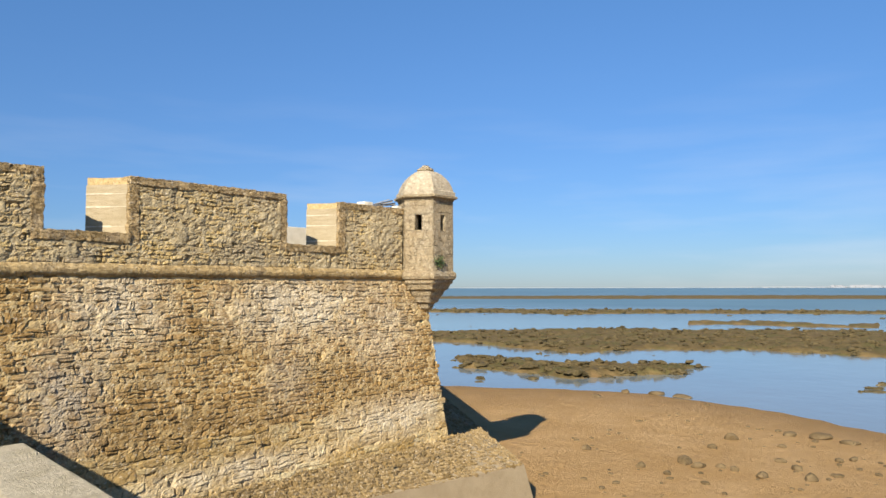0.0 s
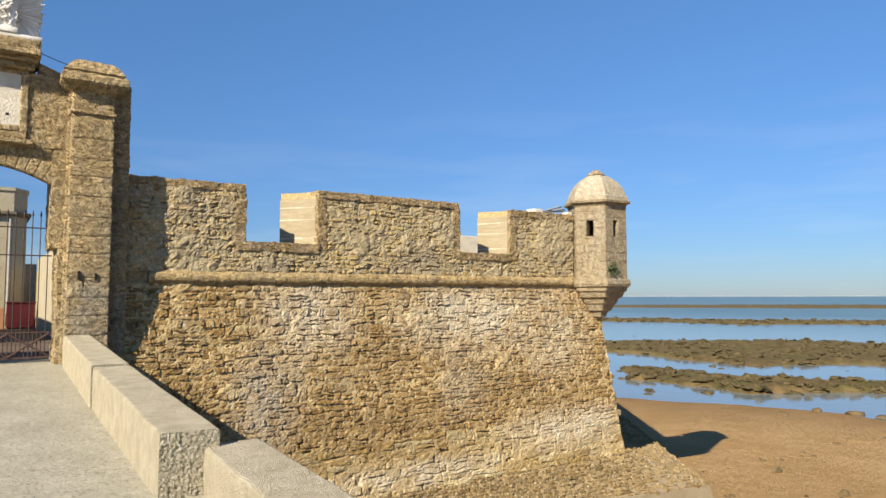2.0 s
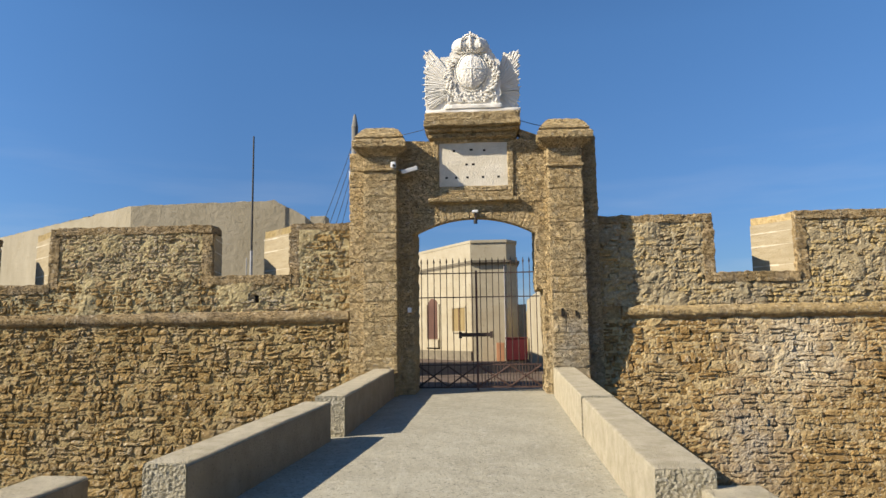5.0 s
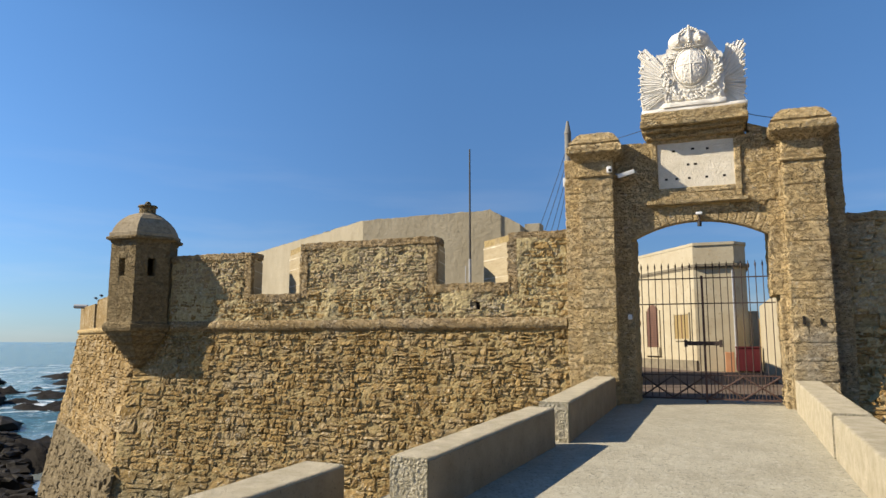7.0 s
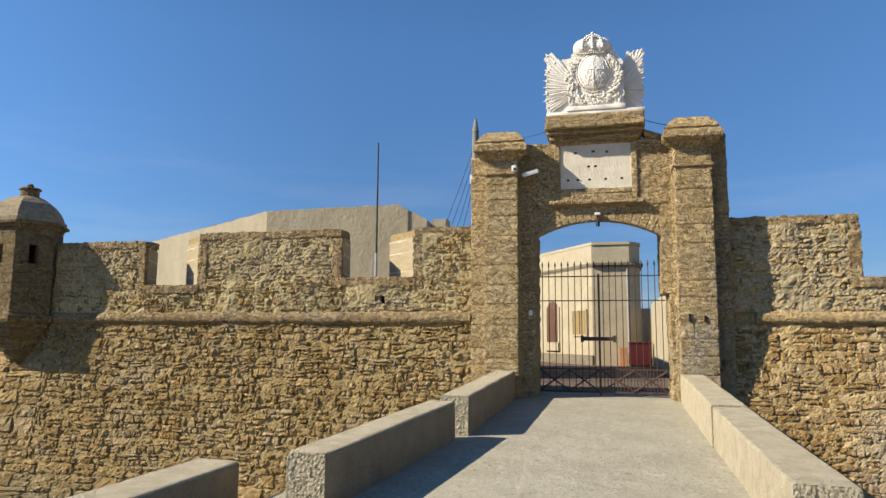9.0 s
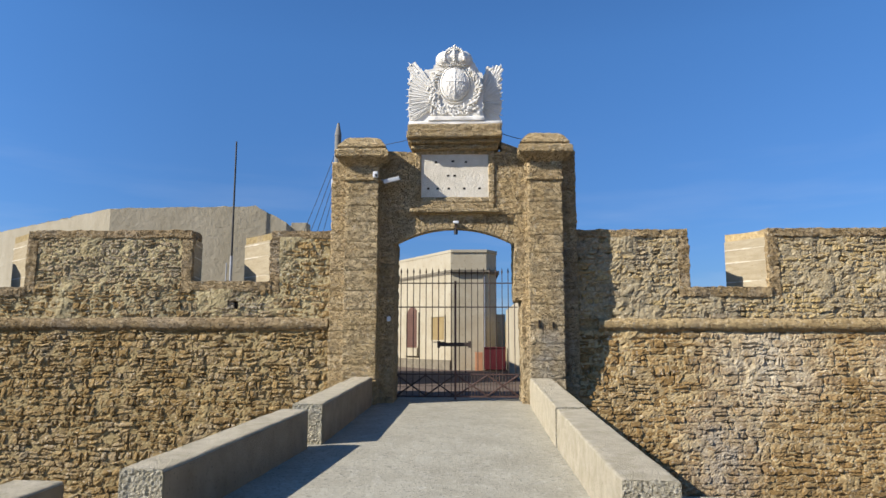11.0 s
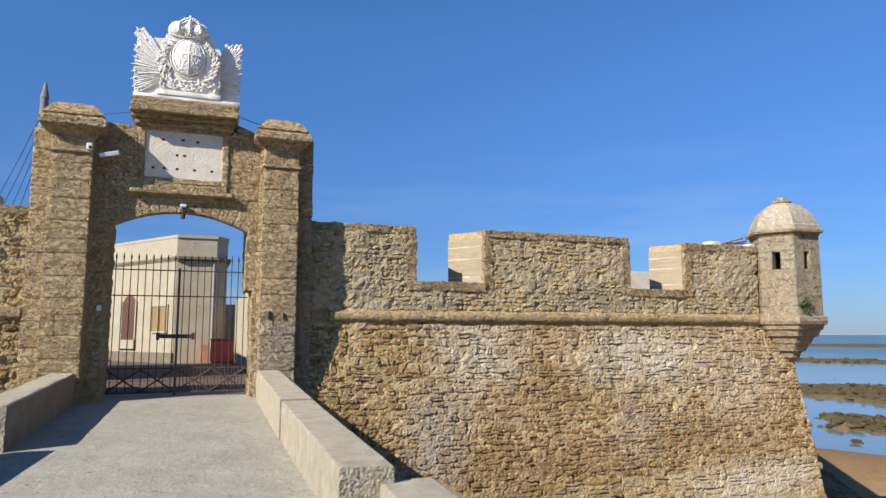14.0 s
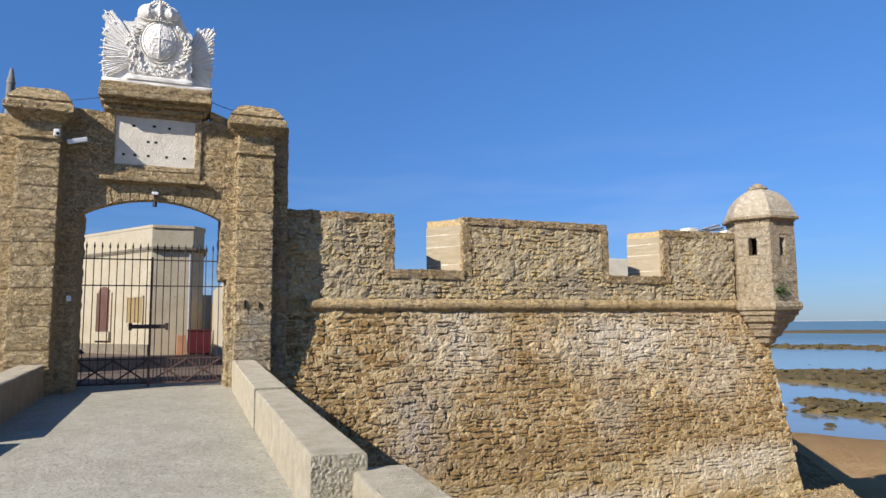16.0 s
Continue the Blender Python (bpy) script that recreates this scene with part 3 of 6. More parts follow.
                faces += [tuple(base + i for i in q) for q in f]
            me = bpy.data.meshes.new("stonework")
            me.from_pydata(pts, [], faces)
            me.materials.append(mats[kind][1])
            ob = tagged(new("stonework", me), label_rest, kind="stuff")
            ob.parent = parent



def coat(u, v, share):
    """How thickly old render still covers the stones, 0 to 1."""
    k = nz((u * 0.7, v * 0.9, 21)) + 0.6 * nz((u * 2.1, v * 2.4, 5)) + 0.35 * nz((u * 6.3, v * 6.8, 9))
    return min(1.0, max(0.0, (k - 0.75 + 1.5 * share) * 2.2))


def rugged(parent, u0, u1, v0, v1, place, material, keep=None, step=0.032, amp=0.022, name="mortar_bed", share=0.22, lift=0.012, holes=0.17):
    """The rough mortar bed that shows between and over the stones."""
    nu, nv = max(2, int((u1 - u0) / step)), max(2, int((v1 - v0) / step))
    index, pts, faces = {}, [], []
    for j in range(nv + 1):
        for i in range(nu + 1):
            u, v = u0 + (u1 - u0) * i / nu, v0 + (v1 - v0) * j / nv
            if keep and not keep(u, v):
                continue
            d = amp * (0.5 * nz((u * 4, v * 5, 3)) + 0.5 * nz((u * 11, v * 13, 7)) + 0.6 * nz((u * 25, v * 27, 5))) + lift
            over_ = coat(u, v, share)
            hole = max(0.0, nz((u * 5.3, v * 6.7, 12)) - 0.17) + max(0.0, nz((u * 13, v * 15, 31)) - 0.3)
            d += 0.03 * nz((u * 0.8, v * 0.9, 40.0)) + 0.036 * over_ - holes * hole * (1 - 0.8 * over_)
            index[i, j] = len(pts)
            pts.append(place(u, v, d))
    for j in range(nv):
        for i in range(nu):
            q = [(i, j), (i + 1, j), (i + 1, j + 1), (i, j + 1)]
            if all(k in index for k in q):
                faces.append(tuple(index[k] for k in q))
    me = bpy.data.meshes.new(name)
    me.from_pydata(pts, [], faces)
    me.materials.append(material)
    ob = tagged(new(name, me), "rough crumbling lime mortar between the stones", kind="stuff")
    ob.parent = parent


# ---- ground, reefs and sea ----
EAST = Vector((0.69, -14.72))
WATER = -5.4


def band(az, inner, outer, r):
    """How far inside a reef that lies between two shores, from below 0 (out) to 1."""
    a = [11, 20, 33, 44]
    lo, hi = np.interp(az, a, inner), np.interp(az, a, outer)
    return min((r - lo) / (0.12 * (hi - lo) + 0.5), (hi - r) / (0.25 * (hi - lo) + 0.5), 1.0)


def shore(x, y):
    """Height and reef cover of the ground at a place."""
    dx, dy = x - EAST.x, y - EAST.y
    r, az = math.hypot(dx, dy), math.degrees(math.atan2(dy, dx)) % 360
    if az > 300:
        az -= 360
    wild = nz((x * 0.11, y * 0.11, 1.5)) + 0.55 * nz((x * 0.33, y * 0.33, 4.5)) + 0.3 * nz((x * 1.0, y * 1.0, 9.0))
    if az < 100:
        edge = np.interp(az, [-60, 0, 11.2, 20.9, 27.1, 33.7, 43.5, 60], [22, 31, 37.3, 41.7, 44.2, 45.2, 46.5, 55])
        if r < edge:
            z = -5.0 - 0.4 * max(0.0, (r - 24) / (edge - 24)) + 0.03 * wild
        else:
            z = WATER - min(0.9, 0.04 * (r - edge)) + 0.03 * wild
        reef = -1.0
        reef = max(reef, band(az, [76, 79, 69, 84], [119, 114, 110, 103], r) + 0.55 * wild - 0.05)
        reef = max(reef, band(az, [194, 183, 169, 181], [214, 209, 203, 208], r) + 0.7 * wild - 0.15)
        reef = max(reef, band(az, [424, 400, 384, 390], [612, 585, 532, 483], r) + 0.5 * wild)
        if 11 < az < 24:
            reef = max(reef, band(az, [128, 128, 128, 128], [142, 142, 142, 142], r) + 1.4 * wild - 0.6)
        side = min((az - 23.5) / 2.0, (42.5 - az) / 1.5, 1.0)
        isle = min(side, band(az, [60, 57, 50.5, 57], [60.5, 60, 63, 65], r)) + 0.8 * wild - 0.02
        reef = max(reef, isle)
        cover = min(1.0, max(0.0, reef * 9 + 0.8))
        if reef > 0:
            z = max(z, WATER - 0.08 + min(1.0, reef * 2.2) * (0.28 + 0.42 * abs(nz((x * 0.45, y * 0.45, 7))) + 0.24 * nz((x * 1.4, y * 1.4, 2))))
        return z, cover
    if az < 215:
        bank = 1.7 - max(0.0, (r - 44) / 9)
        rock = max(bank, 0.5 - abs(r - 120) / 70) + 1.5 * wild - 0.22
        z = WATER - 0.45 + min(1.3, max(0.0, rock)) * (0.70 + 0.4 * wild + 0.35 * nz((x * 0.9, y * 0.9, 3)) + 0.3 * nz((x * 2.1, y * 2.1, 3)))
        return max(z, -6.4), 1.0
    return -5.1 + 0.05 * wild, 0.2


angles = [a * 0.35 for a in range(-10, 150)] + [53 + a * 2.0 for a in range(41)] + [135 + 0.4 * a for a in range(1, 49)] + [155 + a * 3.0 for a in range(1, 66)]
radii = [2.5 * 1.031 ** i for i in range(97)] + [2.5 * 1.031 ** 97 * 1.016 ** i for i in range(150)] + [2.5 * 1.031 ** 97 * 1.016 ** 150 * 1.05 ** i for i in range(47)]
pts, cover = [], []
for rad in radii:
    for ang in angles:
        gx, gy = EAST.x + rad * math.cos(radians(ang)), EAST.y + rad * math.sin(radians(ang))
        gz, gc = shore(gx, gy)
        pts.append((gx, gy, gz))
        cover.append(gc)
na = len(angles)
faces = [(j * na + i, j * na + (i + 1) % na, (j + 1) * na + (i + 1) % na, (j + 1) * na + i) for j in range(len(radii) - 1) for i in range(na)]
faces.append(tuple(range(na))[::-1])
me = bpy.data.meshes.new("ground")
me.from_pydata(pts, [], faces)
me.attributes.new("reef", "FLOAT", "POINT").data.foreach_set("value", cover)
me.materials.append(SHORE)
me.shade_smooth()
tagged(new("ground", me), "wet ochre sand beach with weed-covered reef flats", "beach", kind="structure")

bm = bmesh.new()
bmesh.ops.create_circle(bm, cap_ends=True, segments=96, radius=4600, matrix=Matrix.Translation((0, 0, WATER)))
tagged(part("water", bm, SEA, None), "calm blue sea at low tide with white surf", "sea", kind="structure")


def boulder(name, x, y, size, flat, seed, material, z=None):
    bm = bmesh.new()
    bmesh.ops.create_icosphere(bm, subdivisions=2, radius=1)
    for v in bm.verts:
        k = 1 + 0.35 * nz(v.co * 1.1 + Vector((seed, 0, 0))) + 0.18 * nz(v.co * 2.9 + Vector((0, seed, 0)))
        v.co = Vector((v.co.x * k * size, v.co.y * k * size * 0.7, v.co.z * k * size * flat))
    base = shore(x, y)[0] if z is None else z
    bmesh.ops.rotate(bm, verts=bm.verts, cent=(0, 0, 0), matrix=Matrix.Rotation(seed * 1.3, 3, "Z"))
    bmesh.ops.translate(bm, verts=bm.verts, vec=(x, y, base + size * flat * 0.35))
    return part(name, bm, material, None, smooth=True)


rocks = [(24.0, -0.2, 0.32, 0.55), (29.9, -3.5, 0.38, 0.8), (27.7, -3.6, 0.30, 0.6), (24.5, -3.9, 0.52, 0.45), (24.2, -4.5, 0.36, 0.5), (24.7, -5.1, 0.26, 0.5),
         (24.6, -5.6, 0.28, 0.6), (24.3, -6.6, 0.32, 0.6), (27.1, -6.3, 0.28, 0.5), (26.2, -7.1, 0.30, 0.6), (25.0, -7.9, 0.38, 0.6), (22.8, -3.1, 0.24, 0.7),
         (22.5, -4.2, 0.22, 0.6), (32.8, -4.9, 0.55, 0.35), (33.2, -6.0, 0.75, 0.3), (32.8, -7.2, 0.5, 0.3), (28.7, -7.8, 0.26, 0.5), (29.3, -8.1, 0.28, 0.5),
         (30.9, 1.2, 0.22, 0.4), (37.0, 7.1, 0.5, 0.3), (40.1, 6.9, 0.5, 0.35), (40.6, 5.1, 0.8, 0.3), (40.6, 3.5, 0.9, 0.2), (45.3, -3.2, 0.8, 0.3),
         (38.5, 1.1, 0.3, 0.3), (29.8, -5.5, 0.25, 0.5)]
for i, (x, y, s, f) in enumerate(rocks):
    tagged(boulder("boulder", x, y, s * 0.72, f * 1.05, i * 1.7, ROCK), "dark weedy boulder half sunk in the sand", "rock", "boulders on the beach")
r_ = random.Random(5)
bm = bmesh.new()
for i in range(130):
    x = 18.5 + 16 * r_.random() ** 1.4
    y = -9.5 + 11 * r_.random() ** 1.6
    s = r_.uniform(0.025, 0.11) * (1.5 if r_.random() < 0.12 else 1)
    m = Matrix.Translation((x, y, shore(x, y)[0] + s * 0.2)) @ Matrix.Rotation(r_.uniform(0, 6), 4, "Z") @ Matrix.Diagonal((s * 1.4, s, s * 0.6, 1))
    bmesh.ops.create_icosphere(bm, subdivisions=1, radius=1, matrix=m)
tagged(part("pebbles", bm, ROCK, None, smooth=True), "small dark stones and weed scattered over the sand", "pebbles", kind="stuff")



def scatter(name, count, spot, size, material, label, seed):
    """Broken rocks strewn where the ground is reef; spot gives a place or None."""
    r = random.Random(seed)
    base = bmesh.new()
    bmesh.ops.create_icosphere(base, subdivisions=2, radius=1)
    dirs = [v.co.copy() for v in base.verts]
    tris = [tuple(v.index for v in f.verts) for f in base.faces]
    base.free()
    pts, faces = [], []
    for i in range(count):
        p = spot(r)
        if p is None:
            continue
        x, y, grow = p
        z = max(shore(x, y)[0], WATER - 0.1)
        s = r.uniform(*size) * grow
        a, lx, ly, lz = r.uniform(0, 6.3), r.uniform(0.9, 1.8), r.uniform(0.6, 1.1), r.uniform(0.3, 0.6)
        ca, sa = math.cos(a), math.sin(a)
        n0 = len(pts)
        o = Vector((i * 3.7, 0, i))
        for d in dirs:
            k = s * (1 + 0.7 * nz(d * 1.3 + o) + 0.55 * nz(d * 3.1 + o))
            ex, ey = d.x * k * lx, d.y * k * ly
            pts.append((x + ex * ca - ey * sa, y + ex * sa + ey * ca, z + d.z * k * lz + 0.1 * s))
        faces += [tuple(n0 + q for q in f) for f in tris]
    me = bpy.data.meshes.new(name)
    me.from_pydata(pts, [], faces)
    me.materials.append(material)
    tagged(new(name, me), label, "rocks", kind="stuff")


def polar(r, az0, az1, r0, r1):
    a, d = radians(r.uniform(az0, az1)), r0 + (r1 - r0) * r.random()
    return EAST.x + d * math.cos(a), EAST.y + d * math.sin(a)


def on_reef(r):
    far = r.random()
    x, y = polar(r, 9, 45, *((47, 70) if far < 0.35 else (66, 125) if far < 0.8 else (160, 215)))
    c = shore(x, y)[1]
    if c < 0.25 and r.random() > 0.035:
        return None
    return x, y, 1.0 if far < 0.8 else 1.7


def on_west(r):
    x, y = polar(r, 128, 158, 34, 60) if r.random() < 0.6 else polar(r, 128, 158, 60, 165)
    d = math.hypot(x - EAST.x, y - EAST.y)
    if shore(x, y)[0] < WATER - 0.12 or (Vector((x, y)) - Vector((SAL_L, 0))).dot(Vector((-0.572, -0.82))) < 1.6:
        return None
    return x, y, 1.0 if d < 60 else 2.2


SAL_L = -14.05
scatter("reef_rocks", 2400, on_reef, (0.12, 0.42), REEFROCK, "broken weedy rocks along the reef flats", 61)
scatter("shore_rocks", 3200, on_west, (0.25, 0.8), LAVA, "jagged black wet rocks below the flank", 62)

# far coast with its white town
bm = bmesh.new()
steps = [(r * 0.5, 2 + 7 * max(0.0, (26 - r * 0.5) / 26) + 3 * abs(nz((r * 0.31, 0, 0)))) for r in range(10, 88)]
lower = [bm.verts.new((EAST.x + 4000 * math.cos(radians(a)), EAST.y + 4000 * math.sin(radians(a)), WATER - 1)) for a, h in steps]
upper = [bm.verts.new((EAST.x + 4000 * math.cos(radians(a)), EAST.y + 4000 * math.sin(radians(a)), WATER + 1.3 * h + 2)) for a, h in steps]
inland = [bm.verts.new((EAST.x + 4300 * math.cos(radians(a)), EAST.y + 4300 * math.sin(radians(a)), WATER + 1.3 * h + 2)) for a, h in steps]
for i in range(len(steps) - 1):
    bm.faces.new((lower[i + 1], lower[i], upper[i], upper[i + 1]))
    bm.faces.new((upper[i + 1], upper[i], inland[i], inland[i + 1]))
coast = tagged(part("backdrop", bm, COAST, None), "low hazy coast across the bay", "coast", kind="structure")
bm = bmesh.new()
for i in range(110):
    a = radians(6 + 8 * r_.random() if i < 80 else 6 + 14 * r_.random())
    d, w, h = 3950 - 40 * r_.random(), r_.uniform(8, 30), r_.uniform(5, 15) if i < 80 else 4
    x, y = EAST.x + d * math.cos(a), EAST.y + d * math.sin(a)
    slab(x - 6, x + 6, y - w / 2, y + w / 2, WATER, WATER + h, bm)
tagged(part("far_town", bm, TOWN, None), "white houses of a far town on the coast", "town", kind="stuff")

# ---- fort masses ----
BAT = 0.15
SAL_R, SAL_L = 15.3, -14.05
FLANK_R, FLANK_L = Vector((0.59, 0.807)), Vector((-0.82, 0.572))


def batter(z):
    return max(0.0, 1.5 - z) * BAT


def bastion(name, x_in, x_out, flank, back_x, label, depth):
    """A battered solid from the gate to the salient and back along its flank."""
    side = 1 if x_out > 0 else -1
    n = Vector((abs(flank.y) * side, -abs(flank.x)))

    def plan(z):
        d = batter(z)
        cx = x_out + side * d * (1 - abs(n.y)) / abs(n.x)
        far = Vector((x_out, 0)) + flank * depth + n * d
        pl = [(x_in, 0.09 - d), (cx, 0.09 - d), (far.x, far.y), (far.x, 32), (back_x, 32), (back_x, 1.1), (x_in, 1.1)]
        return pl if side > 0 else pl[::-1]

    bm = bmesh.new()
    prism(bm, plan(-6.2), -6.2, 1.5, plan(1.5))
    prism(bm, plan(1.5), 1.5, 1.52)
    return tagged(part(name, bm, MORTAR if side > 0 else MORTAR_L, None), label, "fort wall", kind="structure")


wall_right = bastion("wall_right", 2.35, SAL_R, FLANK_R, 3.4, "battered ochre rubble curtain wall with merlons", 20)
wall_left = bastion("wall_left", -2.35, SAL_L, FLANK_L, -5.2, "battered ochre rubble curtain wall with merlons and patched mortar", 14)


def parapet_run(wall, a, b, z1=2.22):
    part("parapet_base", slab(min(a, b), max(a, b), 0.08, 1.1, 1.5, z1), MORTAR if wall is wall_right else MORTAR_L, wall)


parapet_run(wall_right, 2.35, 14.6)
parapet_run(wall_left, -2.35, -13.3, 2.3)


def merlon(wall, a, b, ra, rb, sill, top, ends):
    """Front from a to b, rear from ra to rb; ends tells which sides open on an embrasure."""
    ra, rb = a + (ra - a) * 0.86, b + (rb - b) * 0.86
    base = 2.22 if wall is wall_right else 2.30
    bm = bmesh.new()
    prism(bm, [(a, 0.08), (b, 0.08), (rb, 0.89), (ra, 0.89)], base, top - 0.02)
    m = part("merlon", bm, MORTAR if wall is wall_right else MORTAR_L, wall, "rubble merlon with smooth splayed cheeks")
    # coping stones
    x = a
    i = 0
    while x < b - 0.05:
        w = min(1.3 + 0.9 * abs(nz((x * 3.1, i, 0.5))), b - x)
        if b - x - w < 0.3:
            w = b - x
        part("coping_stone", worn(x + 0.001, x + w - 0.001, -0.04, 0.5, top - 0.17, top + 0.015 * nz((x, 1, 1)), 0.032, 0.006, (20, 4, 3), 2.0), trim_of(wall), m, smooth=True)
        x += w
        i += 1
    bm = bmesh.new()
    prism(bm, [(a + 0.01, 0.45), (b - 0.01, 0.45), (rb, 0.90), (ra, 0.90)], top - 0.12, top + 0.0)
    part("coping_back", bm, trim_of(wall), m)
    for sgn, x0, xr in ((-1, a, ra), (1, b, rb)):
        if sgn not in ends:
            continue
        z = sill - 0.2
        while z < top - 0.2:
            h = min(0.55 + 0.2 * nz((z, x0, 2)), top - 0.17 - z)
            if h < 0.06:
                break
            c = sgn * 0.025
            lo, hi = (x0 - 0.20, x0 + c) if sgn > 0 else (x0 + c, x0 + 0.20)
            part("edge_stone", worn(lo, hi, -0.03, 0.10, z + 0.001, z + h - 0.001, 0.03, 0.006, (4, 2, 9), 2.0), trim_of(wall), m, smooth=True)
            z += h
        cuts = [sill - 0.1, sill + 0.16, sill + 0.58, sill + 0.86, top - 0.16]
        for z0, z1 in zip(cuts, cuts[1:]):
            o = sgn * 0.02
            q = [(x0 + o, 0.08), (xr + o, 0.90), (xr - o, 0.90), (x0 - o, 0.08)]
            if sgn < 0:
                q = q[::-1]
            bm = bmesh.new()
            prism(bm, q, z0 + 0.006, z1 - 0.006)
            part("cheek_block", bm, CHEEK, m, "sawn ochre cheek stone with pale joints")
        for z0 in cuts[1:-1]:
            o = sgn * 0.026
            q = [(x0 + o, 0.10), (xr + o, 0.89), (xr - o, 0.89), (x0 - o, 0.10)]
            bm = bmesh.new()
            k = 14
            edge = [0.013 + 0.014 * nz((i * 0.9, z0 * 7, x0)) for i in range(k + 1)]
            near_, far_ = Vector(q[0]), Vector(q[1])
            back_n, back_f = Vector(q[3]), Vector(q[2])
            line_f = [near_.lerp(far_, i / k) for i in range(k + 1)]
            line_b = [back_n.lerp(back_f, i / k) for i in range(k + 1)]
            rows = [[bm.verts.new((p.x, p.y, z0 + s_ * e)) for p, e in zip(line, edge)] for line, s_ in ((line_f, -1), (line_f, 1), (line_b, 1), (line_b, -1))]
            for p, q in zip(rows, rows[1:] + rows[:1]):
                for i in range(k):
                    bm.faces.new((p[i], p[i + 1], q[i + 1], q[i]))
            bmesh.ops.recalc_face_normals(bm, faces=bm.faces)
            part("lime_joint", bm, JOINT, m, "pale lime joint")
    return m


def trim_of(wall):
    return TRIM if wall is wall_right else TRIM_L


def sill(wall, a, b, ra, rb, z):
    x = a - 0.03
    while x < b:
        w = min(0.6, b + 0.03 - x)
        part("sill_stone", worn(x + 0.001, x + w - 0.001, -0.045, 0.3, z - 0.2, z, 0.034, 0.006, (10, 4, 3), 2.0), trim_of(wall), wall, smooth=True)
        x += w
    bm = bmesh.new()
    prism(bm, [(a, 0.2), (b, 0.2), (rb + 0.03, 1.1), (ra - 0.03, 1.1)], z - 0.15, z - 0.01)
    part("sill_floor", bm, trim_of(wall), wall)


merlon(wall_right, 2.5, 4.87, 2.5, 4.75, 2.34, 3.55, (1,))
merlon(wall_right, 6.52, 10.39, 5.9, 10.25, 2.34, 3.56, (-1, 1))
merlon(wall_right, 12.07, 14.45, 11.6, 14.4, 2.30, 3.50, (-1,))
sill(wall_right, 4.87, 6.52, 5.1, 5.9, 2.34)
sill(wall_right, 10.39, 12.07, 10.65, 11.6, 2.30)
merlon(wall_left, -3.86, -2.5, -4.84, -2.5, 2.46, 3.53, (-1,))
merlon(wall_left, -9.13, -5.57, -10.2, -5.74, 2.42, 3.56, (-1, 1))
merlon(wall_left, -13.2, -10.6, -13.3, -10.99, 2.38, 3.42, (1,))
sill(wall_left, -5.57, -3.86, -5.74, -4.84, 2.46)
sill(wall_left, -10.6, -9.13, -10.99, -10.2, 2.34)

# half-round string course in stones
for wall, xs in ((wall_right, (2.98, 14.95)), (wall_left, (-13.6, -2.6))):
    x = xs[0]
    while x < xs[1] - 0.1:
        w = min(1.25 + 0.7 * nz((x, 2.2, 0)), xs[1] - x)
        bm = bmesh.new()
        n, m = 10, 20
        rows = []
        for i in range(m + 1):
            px = x + 0.001 + (w - 0.002) * i / m
            k = 1 + 0.09 * nz((px * 2.2, 0, 5)) + 0.08 * nz((px * 7, 0, 5)) + 0.07 * nz((px * 19, 0, 5)) - (0.008 if i in (0, m) else 0)
            rows.append([bm.verts.new((px, 0.03 - 0.15 * k * math.cos(a), 1.56 + 0.145 * k * math.sin(a) + 0.02 * nz((px * 1.3, a, 1)) + 0.014 * nz((px * 14, a * 4, 1))))
                         for a in [radians(-100 + 200 * j / n) for j in range(n + 1)]])
        for p, q in zip(rows, rows[1:]):
            for j in range(n):
                bm.faces.new((p[j], q[j], q[j + 1], p[j + 1]))
        bm.faces.new(rows[0])
        bm.faces.new(rows[-1][::-1])
        part("string_course_stone", bm, CORDON if wall is wall_right else TRIM_L, wall, "half-round grey-tan moulding stone", smooth=True)
        x += w

# talus at the foot of the right salient
inner = [Vector((5.5, -0.70, -3.25)), Vector((SAL_R + 0.36, -0.70, -3.25)), Vector((SAL_R + 0.36 + 11.8, -0.70 + 16.1, -3.25))]
outer = [Vector((5.5, -0.74, -3.9)), Vector((16.75, -2.62, -3.9)), Vector((26.5, 10.8, -3.9))]
foot = [Vector((5.4, -0.9, -5.8)), Vector((17.15, -2.95, -5.8)), Vector((27.0, 10.6, -5.8))]
bm = bmesh.new()
I, O, F = ([bm.verts.new(v) for v in row] for row in (inner, outer, foot))
for a, b in ((0, 1), (1, 2)):
    bm.faces.new((O[a], O[b], I[b], I[a]))
    bm.faces.new((F[a], F[b], O[b], O[a]))
talus = tagged(part("talus", bm, PLINTH, None), "sloping cobbled apron on a concrete footing below the wall", "apron", kind="structure")

# bridge: sloped deck on a solid causeway
bm = bmesh.new()
deck_pts = [(-3.6, -22.0), (2.6, -22.0), (2.35, -9.0), (2.0, -5.0), (1.9, 1.2), (-1.95, 1.2), (-2.1, -5.0), (-2.75, -8.7), (-3.6, -9.3)]
prism(bm, deck_pts, -6.0, [min(0.0, 0.028 * y) for x, y in deck_pts])
tagged(part("deck", bm, PAVING, None), "pale pebbled concrete bridge deck rising to the gate", "bridge deck", kind="structure")
tagged(part("yard_floor", slab(-5.2, 3.4, 1.0, 40, -0.4, -0.004), YARD, None), "worn brown paving of the fort yard", "paving", kind="structure")


